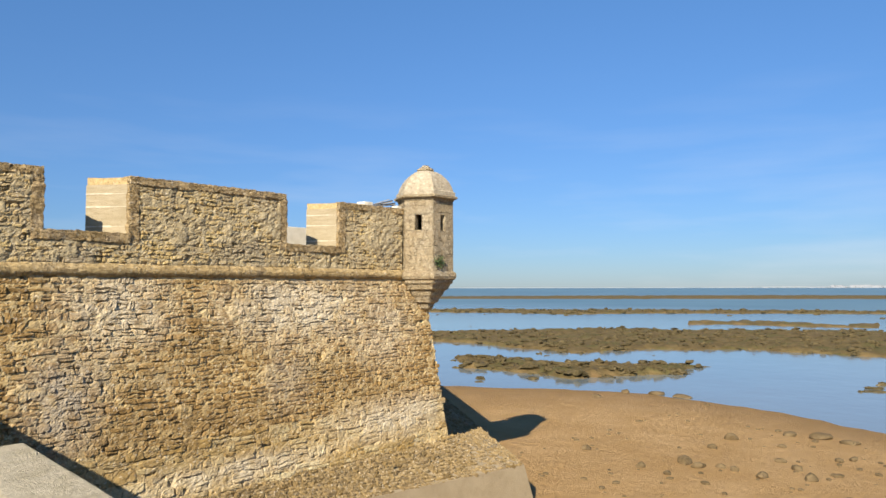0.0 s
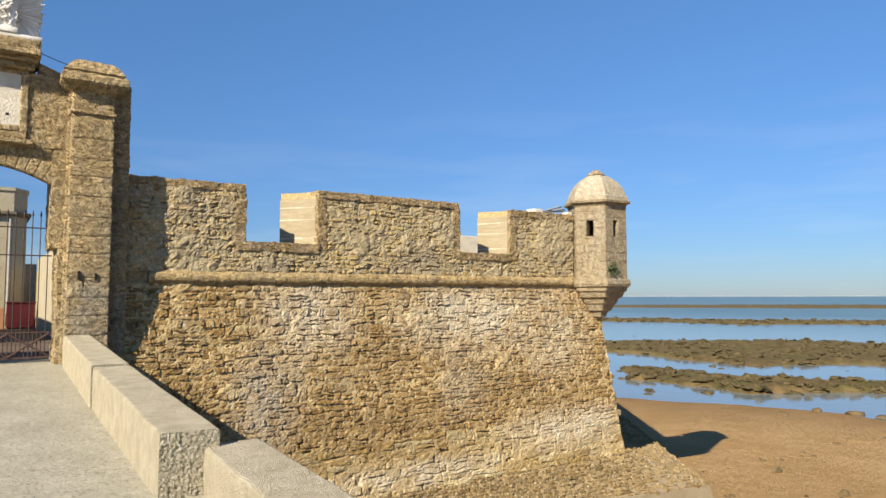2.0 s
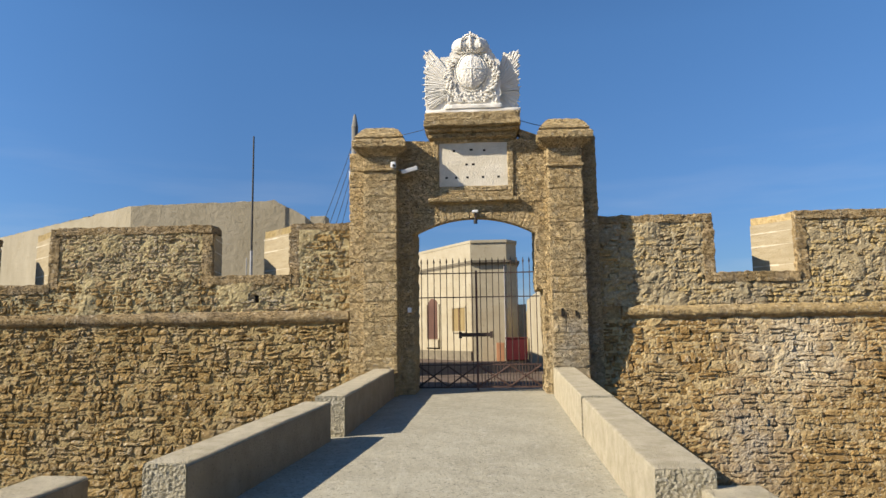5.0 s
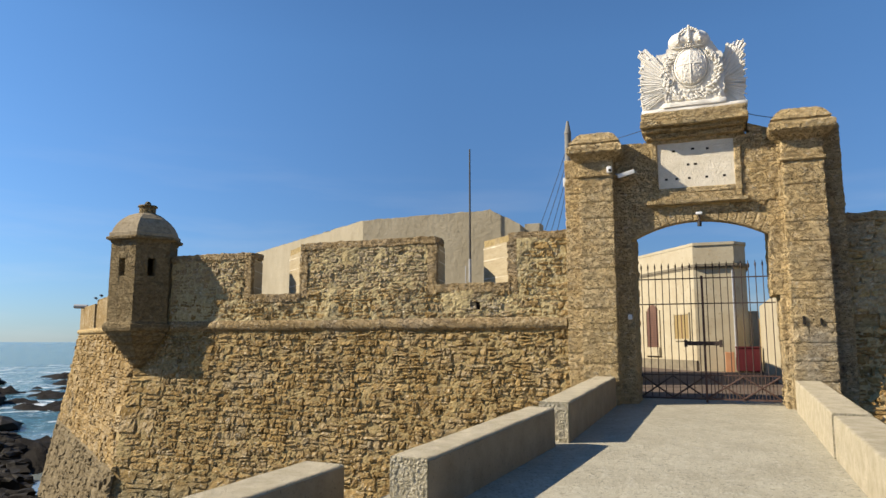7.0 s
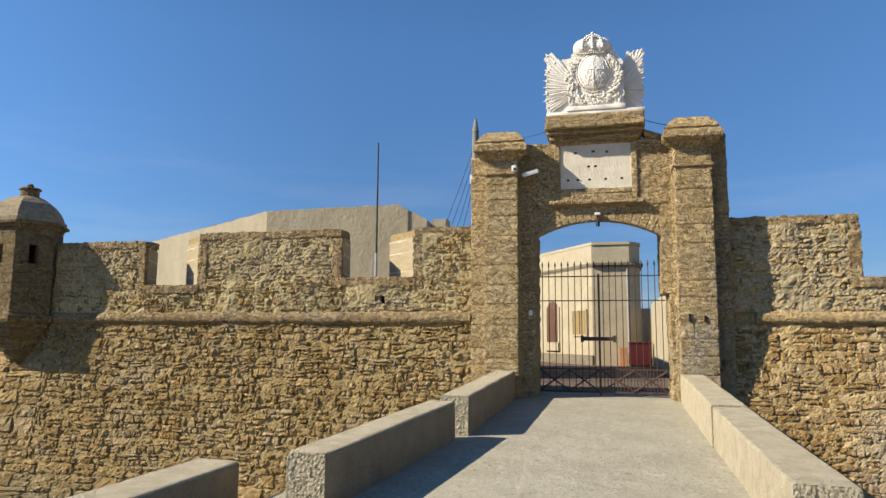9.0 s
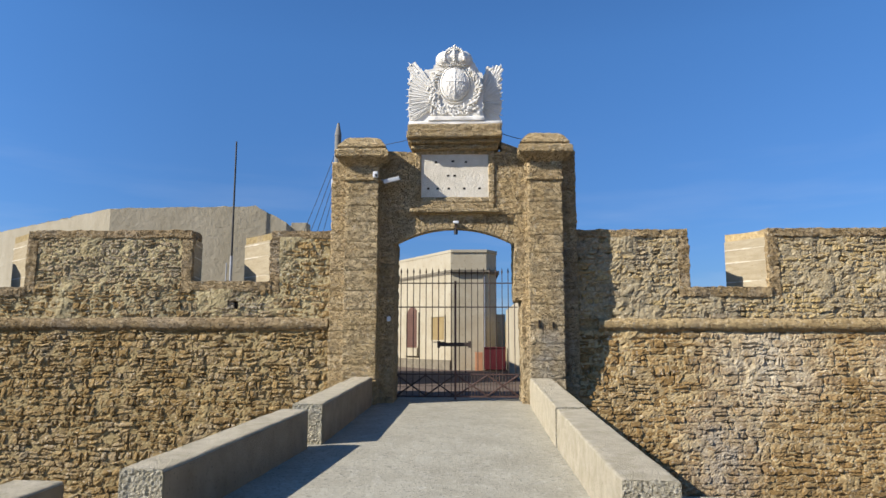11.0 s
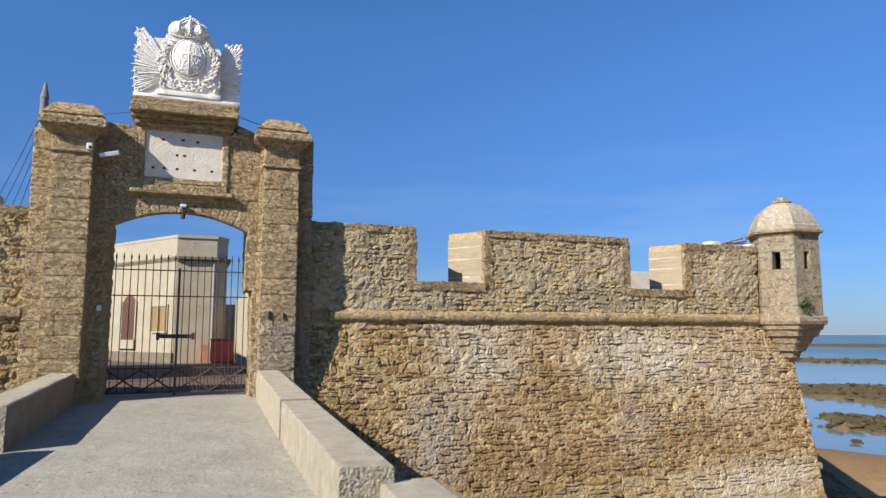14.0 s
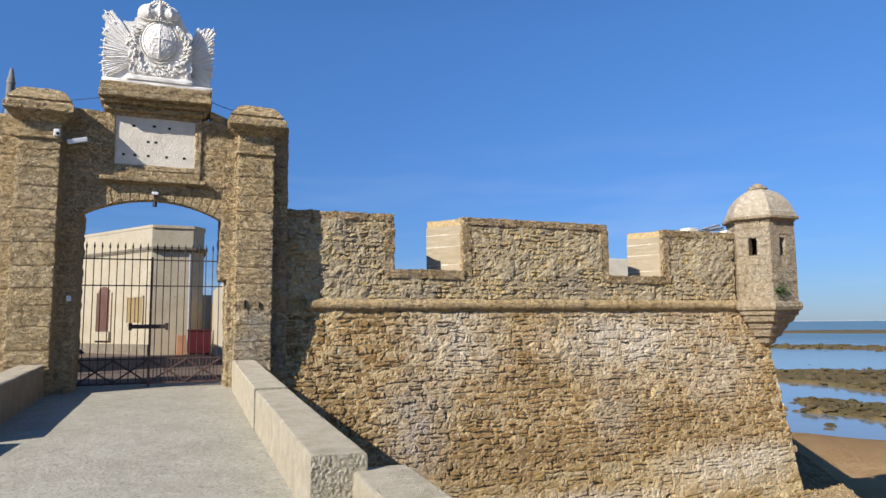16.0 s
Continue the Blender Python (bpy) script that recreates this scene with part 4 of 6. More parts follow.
def kerb_wall(a, b, wide, out, z_a, z_b, label, low=-0.9, seed=0.0, paint_shade=False):
    """A low parapet: inner top edge from a to b, out: the side to which its width goes."""
    a, b = Vector(a), Vector(b)
    d = (b - a).normalized()
    n = Vector((d.y, -d.x)) * out * wide
    L = (b - a).length
    bm = bmesh.new()
    k = max(4, int(L / 0.35))
    rows = []
    for i in range(k + 1):
        p = a + d * L * i / k
        z = z_a + (z_b - z_a) * i / k
        ring = [(0, low), (0, z - 0.022), (0.006, z - 0.008), (0.022, z), (wide - 0.022, z), (wide - 0.006, z - 0.008), (wide, z - 0.022), (wide, low)]
        rows.append([bm.verts.new((p.x + n.x / wide * o + 0.006 * nz((i * 0.7, o * 4, seed)), p.y + n.y / wide * o, zz + 0.010 * nz((i * 0.6, o * 3, seed + 2))))
                     for o, zz in ring])
    m = len(rows[0])
    for p, q in zip(rows, rows[1:]):
        for j in range(m):
            bm.faces.new((p[j], p[(j + 1) % m], q[(j + 1) % m], q[j]))
    ends = [[v.co.copy() for v in rows[0]], [v.co.copy() for v in rows[-1]]]
    bmesh.ops.recalc_face_normals(bm, faces=bm.faces)
    wall = tagged(new("bridge_parapet", mesh_of(bm, "bridge_parapet", CONCRETE)), label, "parapet", "low concrete parapets of the bridge")
    # thin rough skin whose dark colour paints the shade on the deck side
    if paint_shade:
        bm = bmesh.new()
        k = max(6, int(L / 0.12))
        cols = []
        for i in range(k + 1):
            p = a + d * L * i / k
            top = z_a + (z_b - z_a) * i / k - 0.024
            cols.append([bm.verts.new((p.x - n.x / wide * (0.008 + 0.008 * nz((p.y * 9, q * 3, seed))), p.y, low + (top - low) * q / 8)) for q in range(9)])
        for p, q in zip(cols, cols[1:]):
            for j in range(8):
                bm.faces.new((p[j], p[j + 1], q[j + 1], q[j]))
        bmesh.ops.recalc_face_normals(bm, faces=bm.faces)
        part("stained_side", bm, SIDE_SHADE, wall, "rough side face with its shade painted dark grey-brown")
    for ring, sgn in ((ends[0], -1), (ends[1], 1)):
        bm = bmesh.new()
        cols = []
        for k in range(41):
            o = k / 40
            lo_, hi_ = ring[0].lerp(ring[-1], o), None
            tops = ring[1:7]
            drop = 0.022 * max(0.0, 1 - min(o, 1 - o) * wide / 0.022) ** 2
            hi_ = tops[0].lerp(tops[-1], o)
            hi_.z = tops[2].lerp(tops[3], o).z - drop
            lo_ = Vector((hi_.x, hi_.y, low))
            col = []
            for q in range(91):
                p = hi_.lerp(lo_, q / 90)
                deep = 0.0 if k in (0, 40) or q == 0 else 0.006 * nz((p.x * 9, p.z * 9, seed)) + 0.011 * nz((p.x * 40, p.z * 40, seed)) + 0.007 * nz((p.x * 75, p.z * 75, seed))
                col.append(bm.verts.new((p.x + d.x * sgn * (0.004 + deep), p.y + d.y * sgn * (0.004 + deep), p.z)))
            cols.append(col)
        for p, q in zip(cols, cols[1:]):
            for k in range(90):
                bm.faces.new((p[k], q[k], q[k + 1], p[k + 1]))
        part("rough_end", bm, ROUGHCAST, wall, "bush-hammered rough end face")
    return wall


kerb_wall((1.52, -0.55), (1.43, -5.18), 0.42, -1, 0.50, 0.37, "low pale concrete parapet beside the gate pier", seed=1)
kerb_wall((1.445, -5.21), (1.41, -9.14), 0.42, -1, 0.345, 0.21, "low pale concrete parapet with a chipped edge", seed=2)
kerb_wall((1.72, -9.05), (1.65, -21.0), 0.45, -1, 0.08, -0.20, "lower pale concrete parapet where the bridge widens", seed=3)
kerb_wall((-1.60, -0.55), (-1.63, -5.08), 0.40, 1, 0.51, 0.385, "low concrete parapet with a shade-darkened side by the gate pier", seed=4, paint_shade=True)
kerb_wall((-1.755, -5.40), (-2.05, -8.93), 0.36, 1, 0.342, 0.22, "low pale concrete parapet with a shade-darkened side", seed=5, paint_shade=True)
third = kerb_wall((-3.05, -8.55), (-3.75, -21.0), 0.45, 1, 0.05, -0.25, "lower concrete parapet with green spray paint on its side", seed=6, paint_shade=True)
bm = bmesh.new()
for i, (u, z, w, h) in enumerate([(0.75, -0.17, 0.16, 0.10), (0.95, -0.13, 0.14, 0.08), (1.10, -0.21, 0.20, 0.06), (1.28, -0.15, 0.08, 0.13), (0.86, -0.24, 0.12, 0.05)]):
    x, y = -3.05 - 0.0561 * u, -8.55 - u
    slab(x + 0.016, x + 0.022, y - w / 2, y + w / 2, z - h / 2, z + h / 2, bm)
part("paint_mark", bm, GREEN, third, "smeared green spray paint")

# ---- gateway ----
gate = thing("gateway", "tall ochre sandstone gateway with pilasters, segmental arch and blank tablet", "gateway")
for x0, x1, top in ((-2.56, -1.50, 4.98), (1.50, 2.56, 5.22)):
    z = -0.6
    i = 0
    core = part("gate_pier", slab(x0 + 0.09, x1 - 0.09, -0.11, 1.0, -1.2, top - 0.02), MORTAR, gate, "squared sandstone pier behind the pilaster")
    while z < top - 0.05:
        h = min(0.40 + 0.13 * nz((z * 1.9, x0, 3)), top - z)
        if top - z - h < 0.15:
            h = top - z
        part("pier_block", worn(x0, x1, -0.22, 0.5, z + 0.003, z + h - 0.003, 0.024, 0.013, (13, 5, 8), x0), ASHLAR, core, smooth=True)
        z += h
        i += 1


def pilaster(xa, xb, seed, rise):
    p = part("pilaster", slab(xa + 0.09, xb - 0.09, -0.38, 0.1, -0.6, 4.9), MORTAR, gate, "eroded sandstone pilaster with a heavy hipped cap")
    z = -0.6
    i = 0
    while z < 4.52:
        h = min(0.36 + 0.16 * nz((z * 1.7, seed, 9)), 4.52 - z)
        if 4.52 - z - h < 0.15:
            h = 4.52 - z
        if i == 5:
            c = xa + (xb - xa) * (0.4 + 0.2 * nz((z * 5, seed, 2)))
            cuts = [(xa, c - 0.001), (c + 0.001, xb)]
        else:
            cuts = [(xa, xb)]
        for a, b in cuts:
            part("pilaster_block", worn(a, b, -0.50, 0.0, z + 0.003, z + h - 0.003, 0.020, 0.013, (13, 4, 8), seed), ASHLAR, p, smooth=True)
        z += h
        i += 1
    part("necking", worn(xa - 0.035, xb + 0.035, -0.54, 0.0, 4.50, 4.57, 0.012, 0.015, (6, 2, 1), seed), ASHLAR, p, smooth=True)
    part("frieze_block", worn(xa, xb, -0.50, 0.0, 4.57, 4.80 + rise, 0.014, 0.02, (6, 2, 2), seed + 3), ASHLAR, p, smooth=True)
    cx, hw = (xa + xb) / 2, (xb - xa) / 2
    cyc, hd = -0.18, 0.33
    prof = [(0.0, 4.78), (0.03, 4.81), (0.10, 4.86), (0.17, 4.92), (0.20, 4.95), (0.20, 5.06), (0.17, 5.09), (0.13, 5.12), (0.16, 5.15), (0.12, 5.21), (0.075, 5.27), (0.03, 5.33), (-0.06, 5.395), (-0.16, 5.42)]
    bm = bmesh.new()
    loops = []
    for o, z in prof:
        ring = []
        w, d = hw + o, hd + o
        per = [(-w + 2 * w * k / 16, -d) for k in range(16)] + [(w, -d + 2 * d * k / 12) for k in range(12)] + [(w - 2 * w * k / 16, d) for k in range(16)] + [(-w, d - 2 * d * k / 12) for k in range(12)]
        for x, y in per:
            q = Vector((cx + x, cyc + y, z + rise))
            q += 0.010 * noise.noise_vector(q * 4 + Vector((seed, 0, 0))) + 0.009 * noise.noise_vector(q * 11) + 0.012 * noise.noise_vector(q * 27)
            ring.append(bm.verts.new(q))
        loops.append(ring)
    k = len(loops[0])
    for a, b in zip(loops, loops[1:]):
        for j in range(k):
            bm.faces.new((a[j], a[(j + 1) % k], b[(j + 1) % k], b[j]))
    bm.faces.new(loops[0][::-1])
    bm.faces.new(loops[-1])
    part("cap", bm, ASHLAR, p, "worn hipped sandstone cap with a moulded cornice")
    return p


pilaster(-2.22, -1.53, 1.0, 0.04)
right_pilaster = pilaster(1.54, 2.24, 7.0, 0.11)
# sockets are not cut: dark slabs paint in their shade
for x0, x1, z0, z1 in ((1.71, 1.755, 1.49, 1.64), (1.985, 2.02, 1.48, 1.60)):
    part("slot", slab(x0, x1, -0.535, -0.47, z0, z1, None, 0.008), DARK, right_pilaster, "dark plate painting the shade of a socket round a patched stone")

# wall over the arch, with the opening cut through
ARCH_L, ARCH_R, SPRING, CROWN = -1.22, 1.27, 3.22, 3.55
half = (ARCH_R - ARCH_L) / 2
rad_a = (half * half + (CROWN - SPRING) ** 2) / (2 * (CROWN - SPRING))
mid = (ARCH_L + ARCH_R) / 2


def arch_z(x):
    return CROWN - rad_a + math.sqrt(max(0.0, rad_a * rad_a - (x - mid) ** 2))


cols = [ARCH_L + (ARCH_R - ARCH_L) * i / 20 for i in range(21)]
bm = bmesh.new()
ring = [(x, arch_z(x)) for x in cols] + [(ARCH_R, 5.18), (ARCH_L, 5.18)]
f_, b_ = [bm.verts.new((x, -0.14, z)) for x, z in ring], [bm.verts.new((x, 0.08, z)) for x, z in ring]
bm.faces.new(f_)
bm.faces.new(b_[::-1])
for i in range(len(ring)):
    k = (i + 1) % len(ring)
    bm.faces.new((f_[i], b_[i], b_[k], f_[k]))
over = part("arch_wall", bm, MORTAR, gate, "sandstone wall over the segmental arch")
# unseen block added behind the arch to keep light off the jambs
part("rear_vault", slab(ARCH_L, ARCH_R, 0.08, 0.85, 3.80, 5.18), MORTAR, over)
for a, b in ((-1.54, ARCH_L), (ARCH_R, 1.56)):
    z = -0.6
    i = 0
    while z < 5.1:
        h = min(0.42 + 0.14 * nz((z * 1.4, a, 6)), 5.18 - z)
        if 5.18 - z - h < 0.12:
            h = 5.18 - z
        worn_in = 0.05 * max(0.0, nz((z * 1.1, a, 4))) if a > 0 else 0
        cut = 0.14 if a > 0 and z < 1.75 else 0.0
        part("jamb_block", worn(a + worn_in + cut, b, -0.16, 0.85, z + 0.002, z + h - 0.002, 0.032, 0.005, (6, 7, 9), a, None), ASHLAR, gate, smooth=True)
        z += h
n_v = 17
for i in range(n_v):
    a0, a1 = -0.98 + 1.96 * i / n_v, -0.98 + 1.96 * (i + 1) / n_v
    lim = math.asin(half / rad_a)
    t0, t1 = a0 * lim / 0.98 + 0.0012, a1 * lim / 0.98 - 0.0012
    r0, r1 = rad_a - 0.004, rad_a + 0.30 + 0.03 * nz((i, 0, 0))
    cz = CROWN - rad_a
    bm = bmesh.new()
    ring = [(mid + r * math.sin(t), cz + r * math.cos(t)) for r, t in ((r0, t0), (r0, t1), (r1, t1), (r1, t0))]
    hexa(bm, [(x, -0.158 - 0.012 * abs(nz((i, 1, 1))), z) for x, z in ring] + [(x, 0.06, z) for x, z in ring])
    bmesh.ops.bevel(bm, geom=bm.edges[:], offset=0.015, segments=1, affect="EDGES")
    bmesh.ops.recalc_face_normals(bm, faces=bm.faces)
    part("voussoir", bm, ASHLAR, over)
# facing stones over the arch
rows_z = [(3.86, 4.2), (4.2, 4.62), (4.62, 4.95), (4.95, 5.2)]
for z0, z1 in rows_z:
    for a, b in ((-1.53, -0.80), (0.88, 1.55)):
        part("facing_block", worn(a, b, -0.165, 0.2, z0 + 0.002, z1 - 0.002, 0.03, 0.004, (13, 1, 8), 3.0), ASHLAR, over, smooth=True)
for a, b in ((-1.20, -0.5), (0.62, 1.25)):
    part("facing_block", worn(a, b, -0.155, 0.2, 3.66, 3.85, 0.024, 0.005, (12, 1, 5), 3.0), ASHLAR, over, smooth=True)
for x0, x1, y0, z0, z1, nm in ((-0.90, 0.96, -0.30, 3.87, 3.965, "tablet_shelf"), (-0.80, 0.86, -0.21, 3.965, 4.10, "tablet_base"), (-0.80, -0.675, -0.20, 4.10, 5.22, "tablet_jamb"),
                               (0.745, 0.87, -0.20, 4.10, 5.22, "tablet_jamb"), (-0.675, 0.745, -0.19, 4.10, 4.22, "tablet_base"), (-0.70, 0.78, -0.20, 5.14, 5.25, "tablet_head")):
    part(nm, worn(x0, x1, y0, 0.1, z0 + 0.003, z1 - 0.003, 0.012, 0.016, (8 if x1 - x0 > 0.5 else 2, 2, 1 if z1 - z0 < 0.5 else 7), z0 + x0), ASHLAR, over, smooth=True)
tablet = part("tablet", slab(-0.68, 0.75, -0.165, 0.0, 4.21, 5.15), PLASTER, over, "blank whitewashed tablet pitted with fixing holes")
# dark plates on the surface paint the shade of the fixing holes
for hx, hz in ((0.18, 0.82), (0.47, 0.84), (0.69, 0.82), (0.39, 0.50), (0.50, 0.50), (0.05, 0.20), (0.21, 0.20), (0.40, 0.20), (0.66, 0.20), (0.92, 0.20)):
    x, z = -0.67 + 1.41 * (0.06 + hx * 0.88), 4.22 + 0.92 * hz
    w = 0.026 + 0.010 * nz((hx * 9, hz * 9, 0))
    part("fixing_hole", slab(x - w, x + w, -0.169, -0.15, z - 0.021, z + 0.021, None), DARK, tablet, "dark plate painting the shade of a fixing hole")
for z0, z1, o, y in ((5.22, 5.34, 0.05, -0.30), (5.34, 5.42, 0.10, -0.40), (5.42, 5.56, 0.14, -0.52), (5.56, 5.72, 0.12, -0.47)):
    part("cornice_course", worn(-0.86 - o + 0.03, 0.90 + o - 0.01, y, 0.5, z0, z1, 0.016, 0.02, (26, 5, 2), z0), ASHLAR, over, smooth=True)
for x0, x1, z0, z1 in ((-1.52, -0.98, 5.18, 5.22), (1.02, 1.55, 5.2, 5.42)):
    bm = bmesh.new()
    hi = (z0 + 0.06, z1) if x0 < 0 else (z1, z0 + 0.02)
    hexa(bm, [(x0, -0.12, 5.1), (x1, -0.12, 5.1), (x1, 0.5, 5.1), (x0, 0.5, 5.1), (x0, -0.12, hi[0]), (x1, -0.12, hi[1]), (x1, 0.5, hi[1]), (x0, 0.5, hi[0])])
    part("shoulder", bm, ASHLAR, over)

# ---- carved crest ----
crest = thing("carved_crest", "white marble coat of arms with crown, oval shield, wreath and flags", "relief", (0.03, -0.1, 5.72))


def extrude(outline, y0, y1):
    bm = bmesh.new()
    f = [bm.verts.new((x, y0, z)) for x, z in outline]
    b = [bm.verts.new((x, y1, z)) for x, z in outline]
    n = len(f)
    bm.faces.new(f)
    bm.faces.new(b[::-1])
    for i in range(n):
        bm.faces.new((f[i], b[i], b[(i + 1) % n], f[(i + 1) % n]))
    return bm


def jag(edge, amp, seed):
    out = []
    for (x0, z0), (x1, z1) in zip(edge, edge[1:]):
        k = max(1, int(math.hypot(x1 - x0, z1 - z0) / 0.05))
        for i in range(k):
            t = i / k
            out.append((x0 + (x1 - x0) * t + amp * nz((t * 9 + x0, z0 * 7, seed)), z0 + (z1 - z0) * t + amp * nz((t * 7, x0 * 9, seed + 3))))
    return out + [edge[-1]]


def lumps(spots, y):
    bm = bmesh.new()
    for x, z, r in spots:
        m = Matrix.Translation((x, y, z)) @ Matrix.Diagonal((r, r * 0.9, r * 1.05, 1))
        bmesh.ops.create_icosphere(bm, subdivisions=2, radius=1, matrix=m)
    for v in bm.verts:
        v.co += 0.012 * noise.noise_vector(v.co * 17)
    return bm


part("plinth", worn(-0.93, 1.04, -0.40, 0.2, 5.72, 5.80, 0.006, 0.012, (8, 3, 1)), WHITE, crest, smooth=True)
part("base_step", worn(-0.52, 0.66, -0.42, 0.1, 5.80, 5.90, 0.006, 0.012, (8, 2, 1), 3), WHITE, crest, smooth=True)
part("back_panel", extrude(jag([(-0.90, 5.80), (0.62, 5.80), (0.64, 6.80), (0.55, 6.95), (0.40, 7.18), (0.20, 7.30), (-0.18, 7.30), (-0.36, 7.14), (-0.44, 6.98), (-0.74, 6.92), (-0.93, 7.09), (-0.90, 6.60), (-0.94, 6.48), (-0.88, 6.32), (-0.95, 6.10)], 0.045, 1), -0.335, 0.0), WHITE, crest)
part("flag_panel", extrude(jag([(0.58, 5.80), (1.02, 5.80), (0.98, 6.05), (1.05, 6.28), (0.96, 6.42), (1.03, 6.66), (0.98, 6.85), (1.04, 7.10), (0.86, 7.04), (0.72, 7.10), (0.66, 6.90), (0.58, 6.80)], 0.04, 5), -0.13, 0.1), WHITE, crest, "recessed flags in the shade of the shield")
def banner(x0, z0, x1, z1, y, wide, seed):
    """A furled flag: pleated cloth that widens from the wreath to its tip, on a staff with a point."""
    a, b = Vector((x0, y, z0)), Vector((x1, y, z1))
    d = (b - a).normalized()
    n = Vector((-d.z, 0, d.x))
    L = (b - a).length
    bm = bmesh.new()
    k, m = 10, 8
    rows = []
    for i in range(k + 1):
        f = i / k
        w = 1.35 * wide * (0.35 + 0.65 * f)
        rows.append([bm.verts.new(a + d * L * f + n * w * (q / m - 0.5) + Vector((0, -0.03 - 0.009 * math.sin(q * 2.4 + seed) - 0.010 * nz((f * 4, q, seed)), 0))
                                  + d * 0.03 * nz((q * 1.7, seed, f)) * f) for q in range(m + 1)])
    low_ = [[bm.verts.new(v.co + Vector((0, 0.06, 0))) for v in (r[0], r[-1])] for r in rows]
    for r, q, lr, lq in zip(rows, rows[1:], low_, low_[1:]):
        for i in range(m):
            bm.faces.new((r[i], r[i + 1], q[i + 1], q[i]))
        bm.faces.new((r[0], q[0], lq[0], lr[0]))
        bm.faces.new((r[-1], lr[1], lq[1], q[-1]))
    bm.faces.new(rows[-1] + low_[-1][::-1])
    rod(bm, b - d * 0.015 + Vector((0, -0.03, 0)), b + d * 0.07 + Vector((0, -0.03, 0)), 0.022, 6, 0.004)
    bmesh.ops.recalc_face_normals(bm, faces=bm.faces)
    part("flag", bm, WHITE, crest, smooth=True)


def carved_leaf(bm, x, z, y, along, size):
    m = Matrix.Translation((x, y, z)) @ Matrix.Rotation(-along, 4, "Y") @ Matrix.Diagonal((size, size * 0.55, size * 0.45, 1))
    bmesh.ops.create_icosphere(bm, subdivisions=1, radius=1, matrix=m)


for k, (x1, z1, w) in enumerate([(-0.90, 7.06, 0.17), (-0.76, 6.90, 0.16), (-0.91, 6.72, 0.15), (-0.92, 6.50, 0.13), (-0.93, 6.36, 0.11), (-0.93, 6.22, 0.11), (-0.93, 6.08, 0.10), (-0.90, 5.94, 0.10), (-0.86, 5.85, 0.08)]):
    banner(-0.30, 6.22 + 0.02 * (8 - k), x1, z1, -0.335, w, k * 1.3)
for k, (x1, z1, w) in enumerate([(1.00, 7.08, 0.15), (0.84, 7.04, 0.14), (1.00, 6.86, 0.13), (1.00, 6.66, 0.12), (1.01, 6.48, 0.11), (1.01, 6.32, 0.11), (1.0, 6.16, 0.10), (0.99, 6.02, 0.10), (0.97, 5.88, 0.09)]):
    banner(0.56, 6.22 + 0.02 * (8 - k), x1, z1, -0.13, w, k * 1.7)
sh_x, sh_z = 0.04, 6.63
bm = bmesh.new()
bmesh.ops.create_uvsphere(bm, u_segments=110, v_segments=72, radius=1, matrix=Matrix.Translation((sh_x, -0.335, sh_z)) @ Matrix.Diagonal((0.32, 0.16, 0.40, 1)))
for v in bm.verts:
    if v.co.y < -0.36:
        du, dw = v.co.x - sh_x, v.co.z - sh_z
        rim = (du / 0.32) ** 2 + (dw / 0.40) ** 2
        if rim < 0.80:
            v.co.y += 0.024
            if abs(du) < 0.013 or abs(dw - 0.02) < 0.013:
                v.co.y -= 0.012
            else:
                v.co.y -= 0.016 * max(0.0, nz((du * 21, dw * 17, 4))) + 0.006 * nz((du * 44, dw * 40, 7))
part("shield", bm, WHITE, crest, "oval shield with worn quarters")
bm = bmesh.new()
for k in range(46):
    a = 2 * math.pi * k / 46
    carved_leaf(bm, sh_x + 0.345 * math.cos(a), sh_z + 0.43 * math.sin(a), -0.36, a + math.pi / 2, 0.034)
part("shield_rim", bm, WHITE, crest, "beaded rim of the shield", smooth=True)
rr = random.Random(8)
bm = bmesh.new()
for k in range(150):
    a = radians(-232 + 284 * k / 149)
    o = rr.uniform(-0.06, 0.08)
    carved_leaf(bm, sh_x + (0.49 + o) * math.cos(a), sh_z - 0.10 + (0.52 + o) * math.sin(a), -0.345 - rr.uniform(0, 0.03), a + rr.uniform(0.2, 1.3), rr.uniform(0.04, 0.065))
part("wreath", bm, WHITE, crest, "carved leaf wreath round the shield", smooth=True)
bm = bmesh.new()
for k in range(70):
    x = rr.uniform(-0.48, 0.56)
    carved_leaf(bm, x, 5.96 + rr.uniform(0, 0.2), -0.345 - rr.uniform(0, 0.03), rr.uniform(0, 3.1), rr.uniform(0.03, 0.06))
part("garland", bm, WHITE, crest, "carved scrolls and medals under the shield", smooth=True)
# crown: a band of jewels, two swelling lobes, arches of pearls, a small cross
bm = bmesh.new()
for cx_, hw_ in ((-0.15, 0.22), (0.20, 0.22), (0.03, 0.24)):
    bmesh.ops.create_uvsphere(bm, u_segments=24, v_segments=16, radius=1, matrix=Matrix.Translation((cx_, -0.27, 7.19 + (0.05 if cx_ == 0.03 else 0))) @ Matrix.Diagonal((hw_, 0.19, 0.19, 1)))
for v in bm.verts:
    v.co += 0.010 * noise.noise_vector(v.co * 15)
crown = part("crown", bm, WHITE, crest, "domed royal crown", smooth=True)
bm = bmesh.new()
for k in range(24):
    a = radians(-10 - 160 * k / 23)
    carved_leaf(bm, 0.03 + 0.36 * math.cos(a), 7.15 + 0.09 * math.sin(a), -0.44 + 0.10 * abs(math.cos(a)), a, 0.036)
    carved_leaf(bm, 0.03 + 0.36 * math.cos(a), 7.10 + 0.09 * math.sin(a), -0.45 + 0.10 * abs(math.cos(a)), a + math.pi / 2, 0.026)
